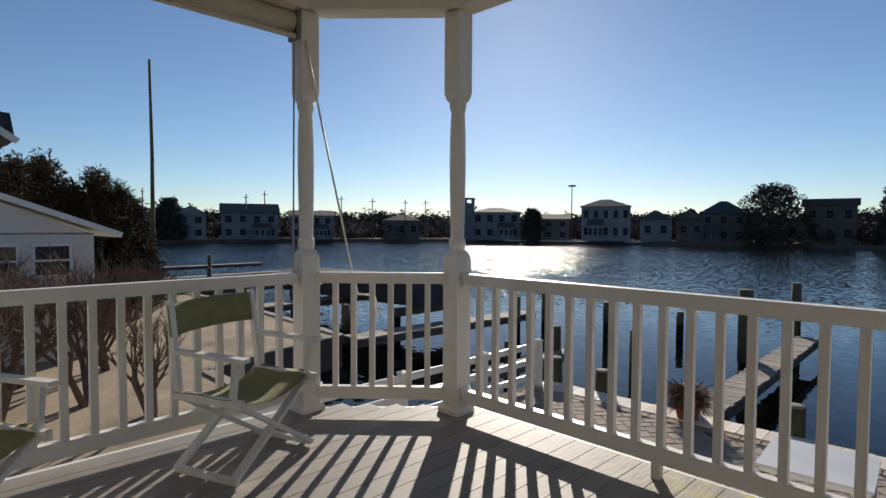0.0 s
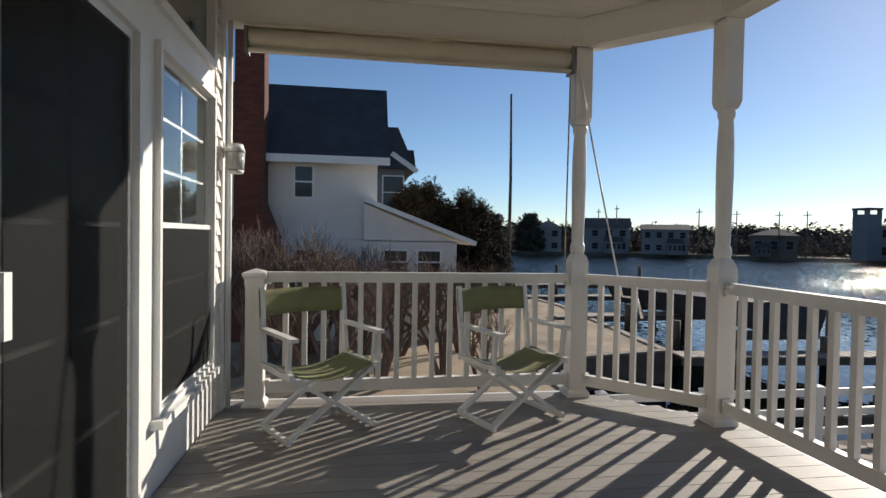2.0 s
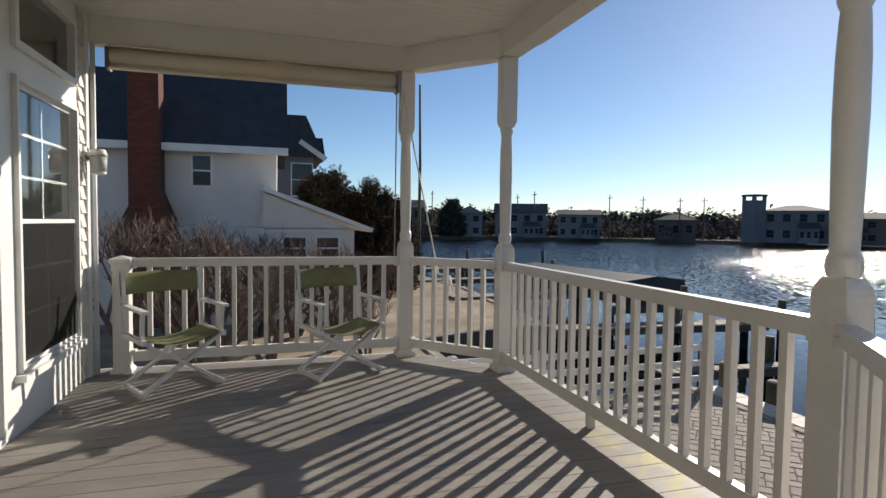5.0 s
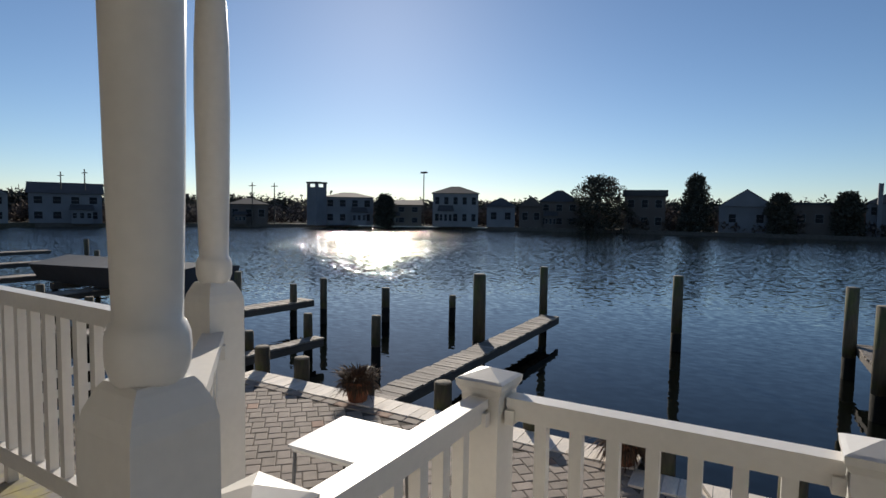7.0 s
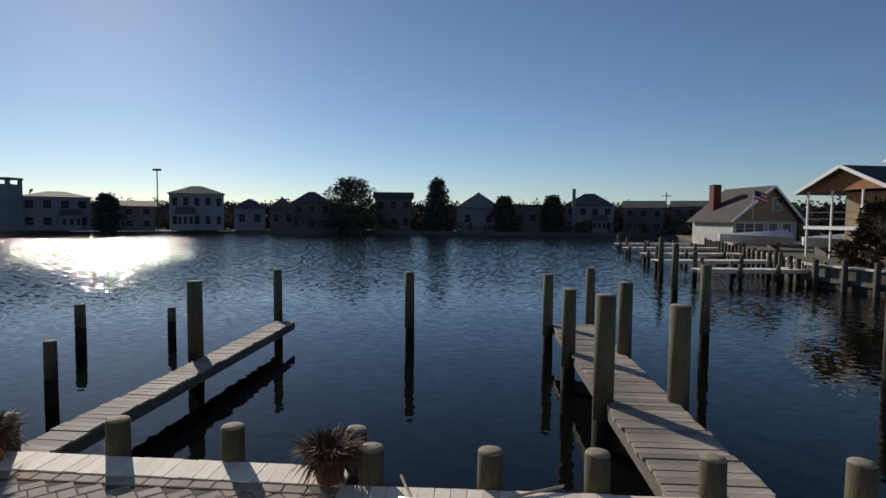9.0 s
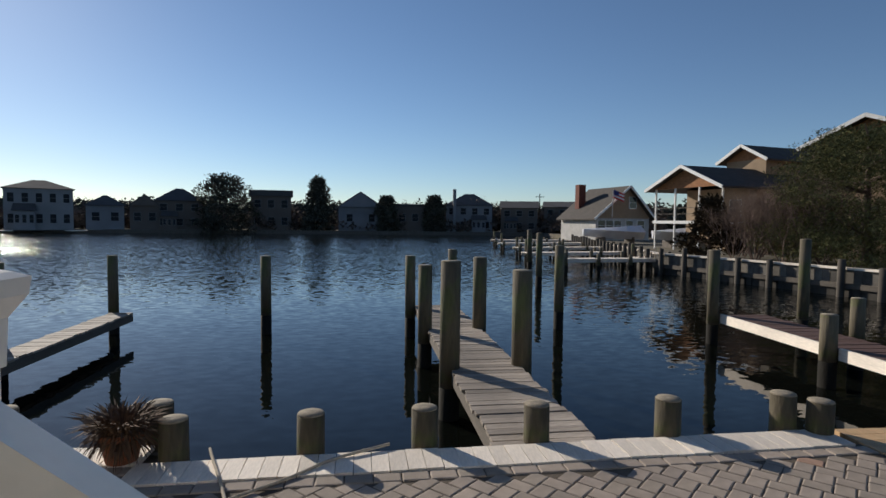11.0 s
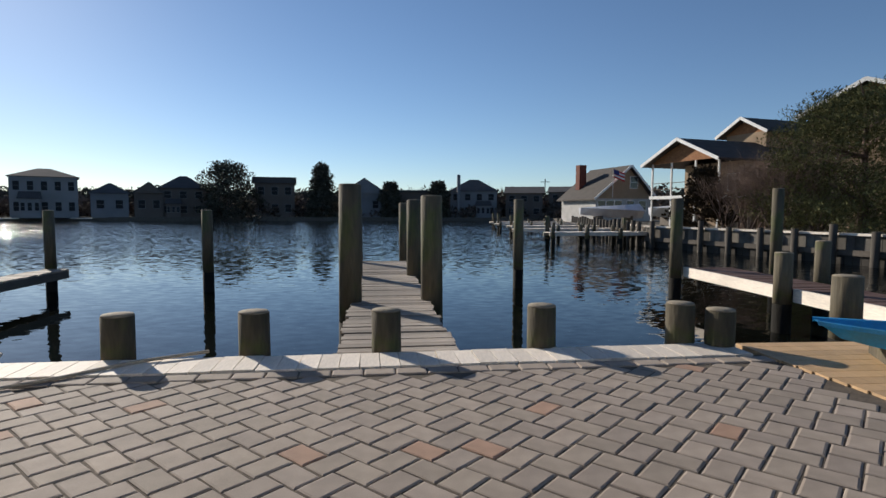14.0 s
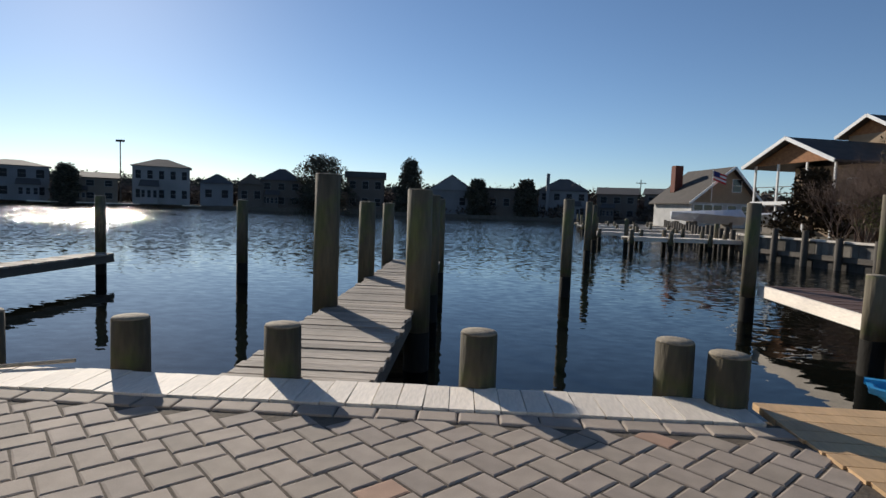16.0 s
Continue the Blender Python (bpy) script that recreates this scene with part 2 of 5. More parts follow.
def water():
    m = bpy.data.materials.new("bay_water")
    m.use_nodes = True
    nt = m.node_tree
    n, k = nt.nodes, nt.links
    b = n["Principled BSDF"]
    b.inputs["Base Color"].default_value = (0.004, 0.005, 0.004, 1)
    b.inputs["Roughness"].default_value = 0.015
    b.inputs["IOR"].default_value = 1.33
    b.inputs["Specular IOR Level"].default_value = 0.4
    tc = n.new("ShaderNodeTexCoord")
    mp = n.new("ShaderNodeMapping")
    mp.inputs["Rotation"].default_value = (0, 0, radians(35))
    mp.inputs["Scale"].default_value = (1.0, 0.55, 1)
    k.new(tc.outputs["Object"], mp.inputs[0])
    ripple = n.new("ShaderNodeTexNoise")
    ripple.inputs["Scale"].default_value, ripple.inputs["Detail"].default_value = 6.5, 3
    k.new(mp.outputs[0], ripple.inputs[0])
    calm = n.new("ShaderNodeTexNoise")
    calm.inputs["Scale"].default_value, calm.inputs["Detail"].default_value = 0.05, 2
    k.new(tc.outputs["Object"], calm.inputs[0])
    amt = n.new("ShaderNodeMapRange")
    amt.inputs[1].default_value, amt.inputs[2].default_value = 0.35, 0.65
    amt.inputs[3].default_value, amt.inputs[4].default_value = 0.6, 1.0
    k.new(calm.outputs[0], amt.inputs[0])
    # open water is choppier than the sheltered water between the docks
    wide = n.new("ShaderNodeVectorMath")
    wide.operation = "LENGTH"
    k.new(tc.outputs["Object"], wide.inputs[0])
    open_bay = n.new("ShaderNodeMapRange")
    open_bay.interpolation_type = "SMOOTHSTEP"
    open_bay.inputs[1].default_value, open_bay.inputs[2].default_value = 10.0, 46.0
    open_bay.inputs[3].default_value, open_bay.inputs[4].default_value = 0.14, 2.3
    k.new(wide.outputs["Value"], open_bay.inputs[0])
    lane = n.new("ShaderNodeVectorMath")
    lane.operation = "DOT_PRODUCT"
    lane.inputs[1].default_value = (-0.45, 1, 0)
    k.new(tc.outputs["Object"], lane.inputs[0])
    lee = n.new("ShaderNodeMapRange")
    lee.inputs[1].default_value, lee.inputs[2].default_value = -12.0, 8.0
    lee.inputs[3].default_value, lee.inputs[4].default_value = 0.4, 1.0
    k.new(lane.outputs["Value"], lee.inputs[0])
    gloss = n.new("ShaderNodeMapRange")
    gloss.inputs[1].default_value, gloss.inputs[2].default_value = 0.1, 2.0
    gloss.inputs[3].default_value, gloss.inputs[4].default_value = 0.012, 0.07
    m1 = n.new("ShaderNodeMath")
    m1.operation = "MULTIPLY"
    k.new(open_bay.outputs[0], m1.inputs[0])
    k.new(amt.outputs[0], m1.inputs[1])
    m2 = n.new("ShaderNodeMath")
    m2.operation = "MULTIPLY"
    k.new(m1.outputs[0], m2.inputs[0])
    k.new(lee.outputs[0], m2.inputs[1])
    k.new(m2.outputs[0], gloss.inputs[0])
    k.new(gloss.outputs[0], b.inputs["Roughness"])
    off = n.new("ShaderNodeVectorMath")
    off.operation = "SUBTRACT"
    off.inputs[1].default_value = (0.5, 0.5, 0.5)
    k.new(ripple.outputs["Color"], off.inputs[0])
    flat = n.new("ShaderNodeVectorMath")
    flat.operation = "MULTIPLY"
    flat.inputs[1].default_value = (1, 1, 0)
    k.new(off.outputs[0], flat.inputs[0])
    slope = n.new("ShaderNodeVectorMath")
    slope.operation = "SCALE"
    k.new(flat.outputs[0], slope.inputs[0])
    k.new(m2.outputs[0], slope.inputs["Scale"])
    up = n.new("ShaderNodeVectorMath")
    up.operation = "ADD"
    up.inputs[1].default_value = (0, 0, 1)
    k.new(slope.outputs[0], up.inputs[0])
    unit = n.new("ShaderNodeVectorMath")
    unit.operation = "NORMALIZE"
    k.new(up.outputs[0], unit.inputs[0])
    k.new(unit.outputs[0], b.inputs["Normal"])
    return m


M_WATER = water()

# ---- mesh helpers ----


def box(bm, lo, hi, m=None):
    v = [bm.verts.new((x, y, z)) for z in (lo[2], hi[2]) for x, y in ((lo[0], lo[1]), (hi[0], lo[1]), (hi[0], hi[1]), (lo[0], hi[1]))]
    for f in ((3, 2, 1, 0), (4, 5, 6, 7), (0, 1, 5, 4), (1, 2, 6, 5), (2, 3, 7, 6), (3, 0, 4, 7)):
        bm.faces.new([v[i] for i in f])
    if m is not None:
        bmesh.ops.transform(bm, matrix=m, verts=v)
    return v


def beam(bm, p, q, w, h, up=(0, 0, 1)):
    """A bar of width w and height h from p to q."""
    p, q = Vector(p), Vector(q)
    y = (q - p).normalized()
    u = Vector(up)
    if abs(y.dot(u)) > 0.98:
        u = Vector((1, 0, 0))
    x = y.cross(u).normalized()
    z = x.cross(y)
    v = [bm.verts.new(c + x * (a * w / 2) + z * (b * h / 2)) for c in (p, q) for a, b in ((-1, -1), (1, -1), (1, 1), (-1, 1))]
    for f in ((3, 2, 1, 0), (4, 5, 6, 7), (0, 1, 5, 4), (1, 2, 6, 5), (2, 3, 7, 6), (3, 0, 4, 7)):
        bm.faces.new([v[i] for i in f][::-1])
    return v


def tube(bm, p, q, r, s=None, seg=10, caps=True):
    """A tapered round bar from p to q."""
    p, q = Vector(p), Vector(q)
    s = r if s is None else s
    d = (q - p).normalized()
    x = d.orthogonal().normalized()
    y = d.cross(x)
    rings = [[bm.verts.new(c + (x * math.cos(a) + y * math.sin(a)) * rr) for a in [2 * math.pi * i / seg for i in range(seg)]] for c, rr in ((p, r), (q, s))]
    for i in range(seg):
        j = (i + 1) % seg
        f = bm.faces.new((rings[0][i], rings[0][j], rings[1][j], rings[1][i]))
        f.smooth = seg > 6
    if caps:
        bm.faces.new(rings[0][::-1])
        bm.faces.new(rings[1])


def lathe(bm, prof, at=(0, 0, 0), seg=20, square=()):
    """Turned shape from (radius, height) pairs."""
    at = Vector(at)
    rings = []
    for r, z in prof:
        rings.append([bm.verts.new(at + Vector((r * math.cos(a), r * math.sin(a), z))) for a in [2 * math.pi * i / seg for i in range(seg)]])
    for a, b in zip(rings, rings[1:]):
        for i in range(seg):
            j = (i + 1) % seg
            bm.faces.new((a[i], a[j], b[j], b[i])).smooth = True
    bm.faces.new(rings[0][::-1])
    bm.faces.new(rings[-1])


def stack(bm, prof, at=(0, 0, 0)):
    """Square shape from (half width, height) pairs."""
    at = Vector(at)
    rings = [[bm.verts.new(at + Vector((a * r, b * r, z))) for a, b in ((-1, -1), (1, -1), (1, 1), (-1, 1))] for r, z in prof]
    for a, b in zip(rings, rings[1:]):
        for i in range(4):
            j = (i + 1) % 4
            bm.faces.new((a[i], a[j], b[j], b[i]))
    bm.faces.new(rings[0][::-1])
    bm.faces.new(rings[-1])


def prism(bm, poly, z0, z1):
    a = [bm.verts.new((x, y, z0)) for x, y in poly]
    b = [bm.verts.new((x, y, z1)) for x, y in poly]
    n = len(poly)
    bm.faces.new(a[::-1])
    bm.faces.new(b)
    for i in range(n):
        j = (i + 1) % n
        bm.faces.new((a[i], a[j], b[j], b[i]))


def slab(bm, pts, d):
    """A sheet over the 3D polygon pts, thickened by the vector d."""
    a = [bm.verts.new(p) for p in pts]
    b = [bm.verts.new(Vector(p) + Vector(d)) for p in pts]
    n = len(pts)
    bm.faces.new(a[::-1])
    bm.faces.new(b)
    for i in range(n):
        j = (i + 1) % n
        bm.faces.new((a[i], a[j], b[j], b[i]))


def soften(bm, w=0.004, seg=1):
    bmesh.ops.bevel(bm, geom=[e for e in bm.edges if len(e.link_faces) == 2 and e.calc_face_angle(0) > 0.5], offset=w, segments=seg, affect="EDGES")


def mesh(name, bm, material):
    bmesh.ops.recalc_face_normals(bm, faces=bm.faces)
    me = bpy.data.meshes.new(name)
    bm.to_mesh(me)
    bm.free()
    me.materials.append(material)
    return me


def part(name, bm, material, parent, label=""):
    ob = new(name, mesh(name, bm, material))
    ob.parent = parent
    return tagged(ob, label) if label else ob


def thing(name, label, category, group="", kind="", at=(0, 0, 0), turn=0.0):
    e = new(name)
    e.empty_display_size = 0.1
    e.matrix_world = pose(*at, 0, 0, turn)
    return tagged(e, label, category, group, kind)


def solid(name, bm, material, label, category, group="", kind=""):
    return tagged(new(name, mesh(name, bm, material)), label, category, group, kind)


def piece(name, me, parent, m):
    ob = new(name, me)
    ob.parent = parent
    ob.matrix_basis = m
    return ob


B = bmesh.new
ZP, ZC, ZW = -1.22, -1.203, -1.95   # patio, bulkhead cap, water

# ---- ground, water, distance ----
bm = B()
box(bm, (-2500, -2500, -4.2), (2500, 2500, -3.8))
solid("ground", bm, M_BED, "dark muddy bed under the bay", "ground", kind="structure")
bm = B()
bmesh.ops.create_grid(bm, x_segments=2, y_segments=2, size=2500, matrix=Matrix.Translation((0, 0, ZW)))
solid("water", bm, M_WATER, "dark blue rippled bay water glittering in the sun", "water", kind="structure")
bm = B()
prism(bm, [(4.70, 2.6), (4.82, -3.58), (4.46, -3.6), (4.79, -9.75), (6.5, -24), (-70, -24), (-70, 2.6)], -4, -1.29)
solid("ground_lot", bm, M_JOINT, "sandy ground under the patio and deck", "ground", kind="structure")
bm = B()
YARD = [(0.95, 2.6), (0.95, 7.0), (2.4, 7.6), (4.4, 8.0), (5.0, 16), (2, 40)]
prism(bm, YARD + [(-4, 70), (-90, 90), (-90, 2.6)], -4, -1.24)
solid("ground_yard", bm, M_SAND, "bare sandy yard of the house next door", "ground", kind="structure")
bm = B()
prism(bm, [(-90, 90), (-4, 78), (16, 93), (40, 97), (62, 88), (84, 70), (98, 48), (104, 20), (106, -10), (104, -34), (60, -30), (44, -26),
           (27, -24.6), (18, -23.6), (6.5, -24.4), (-70, -24.4), (-90, -900), (900, -900), (900, 900), (-90, 900)], -4, -1.35)
solid("ground_far", bm, M_LAND, "brown winter shore across the bay", "ground", kind="structure")

# ---- porch ----
COLS = [(-0.75, 0.775), (-0.025, 0.02), (-0.005, -3.005), (-0.732, -3.862)]
XW = -3.43


def column(x, y, top=2.73):
    e = thing("porch_column", "white turned porch column with square base standing on the deck", "column", "porch columns", at=(x, y, 0))
    bm = B()
    stack(bm, [(0.09, 0), (0.09, 0.03), (0.078, 0.05), (0.066, 0.055)])
    part("base", bm, M_WHITE, e)
    bm = B()
    stack(bm, [(0.067, 0.05), (0.067, 1.06), (0.062, 1.085), (0.049, 1.115), (0.042, 1.125)])
    soften(bm, 0.006)
    part("lower_post", bm, M_WHITE, e)
    bm = B()
    lathe(bm, [(0.044, 1.12), (0.05, 1.13), (0.056, 1.15), (0.057, 1.17), (0.056, 1.19), (0.051, 1.205), (0.046, 1.21), (0.047, 1.25), (0.052, 1.45), (0.056, 1.7),
               (0.054, 1.9), (0.048, 2.03), (0.045, 2.06), (0.052, 2.075), (0.057, 2.095), (0.057, 2.12), (0.05, 2.14)])
    part("turned_shaft", bm, M_WHITE, e)
    bm = B()
    stack(bm, [(0.045, 2.13), (0.058, 2.155), (0.066, 2.19), (0.066, top)])
    soften(bm, 0.005)
    part("upper_post", bm, M_WHITE, e)
    return e


cols = [column(x, y) for x, y in COLS]
for y in (-5.4, -7.9):
    column(-0.71, y)


def railing(p, q, foot=None, name="porch_railing", label="white vinyl porch railing with square balusters", step=0.137, inset=0.075, z0=0.0, h=0.967):
    p, q = Vector((*p, z0)), Vector((*q, z0))
    d = (q - p).normalized()
    a, b = p + d * inset, q - d * inset
    e = thing(name, label, "railing", "porch railings")
    up = Vector((0, 0, 1))
    bm = B()
    beam(bm, a + up * (h - 0.015), b + up * (h - 0.015), 0.066, 0.03)
    beam(bm, a + up * (h - 0.052), b + up * (h - 0.052), 0.046, 0.046)
    soften(bm, 0.008, 2)
    part("top_rail", bm, M_WHITE, e)
    bm = B()
    beam(bm, a + up * 0.13, b + up * 0.13, 0.05, 0.085)
    soften(bm, 0.006)
    part("bottom_rail", bm, M_WHITE, e)
    for s in (a, b):
        for z in (h - 0.067, 0.16):
            bm = B()
            c = s + d * (0.012 if s is a else -0.012)
            beam(bm, c + up * (z - 0.02), c + up * (z + 0.025), 0.075, 0.03, up=d)
            soften(bm, 0.004)
            part("bracket", bm, M_WHITE, e)
    n = int((b - a).length / step)
    gap = (b - a).length / (n + 1) if n else 1
    bm = B()
    stack(bm, [(0.019, 0.17), (0.019, h - 0.07)])
    me = mesh("baluster", bm, M_WHITE)
    ang = math.atan2(d.y, d.x)
    for i in range(n):
        c = a + d * gap * (i + 1)
        piece("baluster", me, e, Matrix.Translation(c) @ Matrix.Rotation(ang, 4, "Z"))
    if foot:
        c = a + (b - a) * foot
        bm = B()
        stack(bm, [(0.022, 0.0), (0.022, 0.09)], c)
        part("support_foot", bm, M_WHITE, e)
    return e


def post(x, y, top=0.95, base=0.0, label="white square newel post with a pyramid cap", hw=0.062, name="newel_post"):
    e = thing(name, label, "post", "newel posts", at=(x, y, base))
    h = top - base
    bm = B()
    stack(bm, [(hw, 0), (hw, h - 0.06)])
    soften(bm, 0.005)
    part("shaft", bm, M_WHITE, e)
    bm = B()
    stack(bm, [(hw + 0.004, h - 0.13), (hw + 0.006, h - 0.075), (hw + 0.02, h - 0.05), (hw + 0.022, h - 0.03), (hw + 0.01, h - 0.024), (0.004, h)])
    part("cap", bm, M_WHITE, e, "white pyramid cap")
    bm = B()
    stack(bm, [(hw + 0.02, 0), (hw + 0.02, 0.02), (hw + 0.002, 0.045)])
    part("base_trim", bm, M_WHITE, e)
    return e


PEND = (-3.2, 0.75)
post(*PEND, 0.99)
railing(PEND, COLS[0])
railing(COLS[0], COLS[1])
railing(COLS[1], COLS[2], foot=0.47)
railing(COLS[2], COLS[3])
N0, N1, N2 = (-0.526, -3.83), (0.455, -3.815), (0.50, -4.86)
post(*N0, 0.87)
post(*N1, 0.855)
post(*N2, 0.835)
post(0.54, -5.03, 0.75, -0.2)
railing(N0, N1, step=0.12, h=0.775, label="white vinyl landing railing with square balusters")
railing(N1, N2, step=0.125, h=0.775, label="white vinyl landing railing with square balusters")

# stairs down to the patio
RISE, TREAD = 1.22 / 7, 0.235
SX0, SX1 = -0.66, 0.44
e = thing("stairs", "white deck stairs with grey treads going down to the patio", "stairs")
for i in range(1, 7):
    bm = B()
    box(bm, (SX0, -4.92 - TREAD * i - 0.02, -RISE * i - 0.035), (SX1, -4.92 - TREAD * (i - 1), -RISE * i))
    soften(bm, 0.004)
    part("tread", bm, M_DECK, e)
    bm = B()
    box(bm, (SX0, -4.92 - TREAD * (i - 1) - 0.02, -RISE * i), (SX1, -4.92 - TREAD * (i - 1), -RISE * (i - 1) - 0.036))
    part("riser", bm, M_TRIM, e)
bm = B()
box(bm, (SX0, -4.92 - TREAD * 6 - 0.02, ZP), (SX1, -4.92 - TREAD * 6, -RISE * 6 - 0.036))
part("riser", bm, M_TRIM, e)
for x in (SX0 - 0.04, SX1 + 0.002):
    bm = B()
    slab(bm, [(x, -4.92, -0.05), (x, -4.92 - TREAD * 6 - 0.06, -RISE * 6 - 0.05), (x, -4.92 - TREAD * 6 - 0.06, ZP), (x, -4.92, ZP)], (0.038, 0, 0))
    part("stringer", bm, M_TRIM, e)
post(0.83, -6.28, -0.36, ZP, "white square newel post at the foot of the stairs")
e = thing("stair_handrail", "white sloping handrail with balusters beside the stairs", "railing")
P0, P1 = Vector((0.53, -5.1, 0.58)), Vector((0.82, -6.21, -0.48))
bm = B()
beam(bm, P0, P1, 0.066, 0.05)
soften(bm, 0.008, 2)
part("top_rail", bm, M_WHITE, e)
bm = B()
beam(bm, P0 - Vector((0, 0, 0.68)), P1 - Vector((0, 0, 0.66)), 0.05, 0.07)
part("bottom_rail", bm, M_WHITE, e)
for i in range(1, 9):
    c = P0.lerp(P1, i / 9)
    bm = B()
    stack(bm, [(0.019, -0.66), (0.019, -0.01)], c)
    part("baluster", bm, M_WHITE, e)

# deck: boards run out from the house
deck = thing("deck", "grey composite deck boards with gaps", "deck", kind="structure")
BW, GAP = 0.137, 0.005
y = 0.86
rows = []
while y > -9.0:
    lo = y - BW
    if lo > 0.03:
        x1 = -(y + lo) / 2 * 0.96 + 0.13
    elif lo > -3.0:
        x1 = 0.13
    elif lo > -3.72:
        x1 = 0.13 + (lo + 3.0) * 0.96
    elif lo > -4.96:
        x1 = 0.62
    else:
        x1 = -0.62
    rows.append((y, lo, x1))
    y = lo - GAP
for y, lo, x1 in rows:
    bm = B()
    box(bm, (XW + 0.01, lo, -0.026), (x1, y, 0.0))
    soften(bm, 0.003)
    part("board", bm, M_DECK, deck)
bm = B()
prism(bm, [(XW, 0.84), (-0.80, 0.84), (0.10, 0.0), (0.10, -3.02), (-0.45, -3.64), (0.59, -3.64), (0.59, -4.86), (-0.66, -4.86), (-0.66, -9.0), (XW, -9.0)], -0.22, -0.03)
part("framing", bm, M_DOCKB, deck, "dark joists under the boards")
RIM = [(XW, 0.9), (-0.79, 0.9), (0.15, 0.02), (0.15, -3.03), (-0.38, -3.61), (0.64, -3.61), (0.64, -4.93)]
for p, q in zip(RIM, RIM[1:]):
    bm = B()
    beam(bm, (*p, -0.125), (*q, -0.125), 0.028, 0.235)
    part("fascia", bm, M_TRIM, deck, "white fascia board")
bm = B()
prism(bm, [(XW, 0.8), (-0.85, 0.8), (0.02, -0.03), (0.02, -2.95), (-0.52, -3.68), (0.52, -3.68), (0.52, -4.85), (-0.70, -4.85), (-0.70, -8.9), (XW, -8.9)], -1.3, -0.24)
part("skirt", bm, M_TRIM, deck, "white boarded skirt under the deck")

# roof beams, ceiling, roof
e = thing("porch_roof", "white boxed porch beams with cream boarded ceiling", "roof", kind="structure")
RB = [(XW - 0.1, 0.77), COLS[0], COLS[1], COLS[2], COLS[3], (-0.71, -9.0)]
for p, q in zip(RB, RB[1:]):
    d = (Vector(q) - Vector(p)).normalized() * 0.03
    bm = B()
    beam(bm, (p[0] - d.x, p[1] - d.y, 2.84), (q[0] + d.x, q[1] + d.y, 2.84), 0.17, 0.22)
    soften(bm, 0.004)
    part("beam", bm, M_CEIL, e)
bm = B()
prism(bm, [(XW - 0.2, 0.72), (-0.76, 0.72), (-0.06, -0.02), (-0.06, -2.96), (-0.76, -3.72), (-0.76, -9.0), (XW - 0.2, -9.0)], 2.955, 3.0)
part("soffit", bm, M_CEIL, e)
y = 0.68
while y > -9.0:
    lo = y - 0.1
    x1 = min(-0.10, -0.06 - max(0, y) - 0.04)
    if y < -2.9:
        x1 = max(-0.8, -0.10 + (y + 2.9) * 0.95)
    bm = B()
    box(bm, (XW, lo + 0.006, 2.943), (x1, y, 2.953))
    part("ceiling_board", bm, M_CEIL, e)
    y = lo
bm = B()
prism(bm, [(XW - 4, 1.15), (-0.6, 1.15), (0.35, 0.2), (0.35, -3.2), (-0.35, -3.95), (-0.35, -9.2), (XW - 4, -9.2)], 3.0, 3.12)
part("roof_deck", bm, M_SHINGLE, e, "grey shingled porch roof")
RE = [(XW - 0.3, 1.16), (-0.6, 1.16), (0.36, 0.2), (0.36, -3.2), (-0.34, -3.95), (-0.34, -9.2)]
for p, q in zip(RE, RE[1:]):
    bm = B()
    beam(bm, (*p, 3.04), (*q, 3.04), 0.03, 0.2)
    part("eave_board", bm, M_TRIM, e)

# rolled awning on the end opening
e = thing("rolled_awning", "cream fabric awning rolled up under the porch beam", "awning")
bm = B()
tube(bm, (-3.26, 0.76, 2.635), (-0.87, 0.76, 2.635), 0.078, seg=20)
part("roll", bm, M_AWN, e)
bm = B()
beam(bm, (-3.26, 0.75, 2.715), (-0.88, 0.75, 2.715), 0.16, 0.02)
soften(bm, 0.008)
part("housing", bm, M_AWN, e)
bm = B()
tube(bm, (-3.26, 0.70, 2.535), (-0.87, 0.70, 2.535), 0.018, seg=8)
part("hem_bar", bm, M_AWN, e)
for x in (-3.275, -0.855):
    bm = B()
    box(bm, (x - 0.012, 0.68, 2.52), (x + 0.012, 0.80, 2.70))
    soften(bm, 0.004)
    part("end_bracket", bm, M_METAL, e)
bm = B()
tube(bm, (-0.855, 0.74, 2.52), (-0.86, 0.76, 0.97), 0.006, seg=6)
part("cord", bm, M_ROPE, e, "thin grey cord")
# crank rod leaning on the column
e = thing("awning_crank", "thin white awning crank rod with a bent handle", "crank")
bm = B()
tube(bm, (-0.79, 0.70, 2.52), (-0.70, 0.66, 2.0), 0.007, seg=8)
tube(bm, (-0.70, 0.66, 2.0), (-0.49, 0.58, 0.92), 0.007, seg=8)
part("rod", bm, M_WHITE, e)
bm = B()
tube(bm, (-0.49, 0.58, 0.92), (-0.47, 0.56, 0.81), 0.009, seg=8)
tube(bm, (-0.47, 0.56, 0.81), (-0.385, 0.49, 0.80), 0.008, seg=8)
tube(bm, (-0.385, 0.49, 0.80), (-0.35, 0.47, 0.65), 0.011, seg=8)
part("handle", bm, M_WHITE, e)

# ---- house wall with sliding door and windows ----
wall = thing("wall_house", "white lap-sided house wall behind the porch", "wall", kind="structure")


def wall_box(y0, y1, z0, z1, name="panel"):
    bm = B()
    box(bm, (XW - 0.16, y0, z0), (XW, y1, z1))
    part(name, bm, M_TRIM, wall)


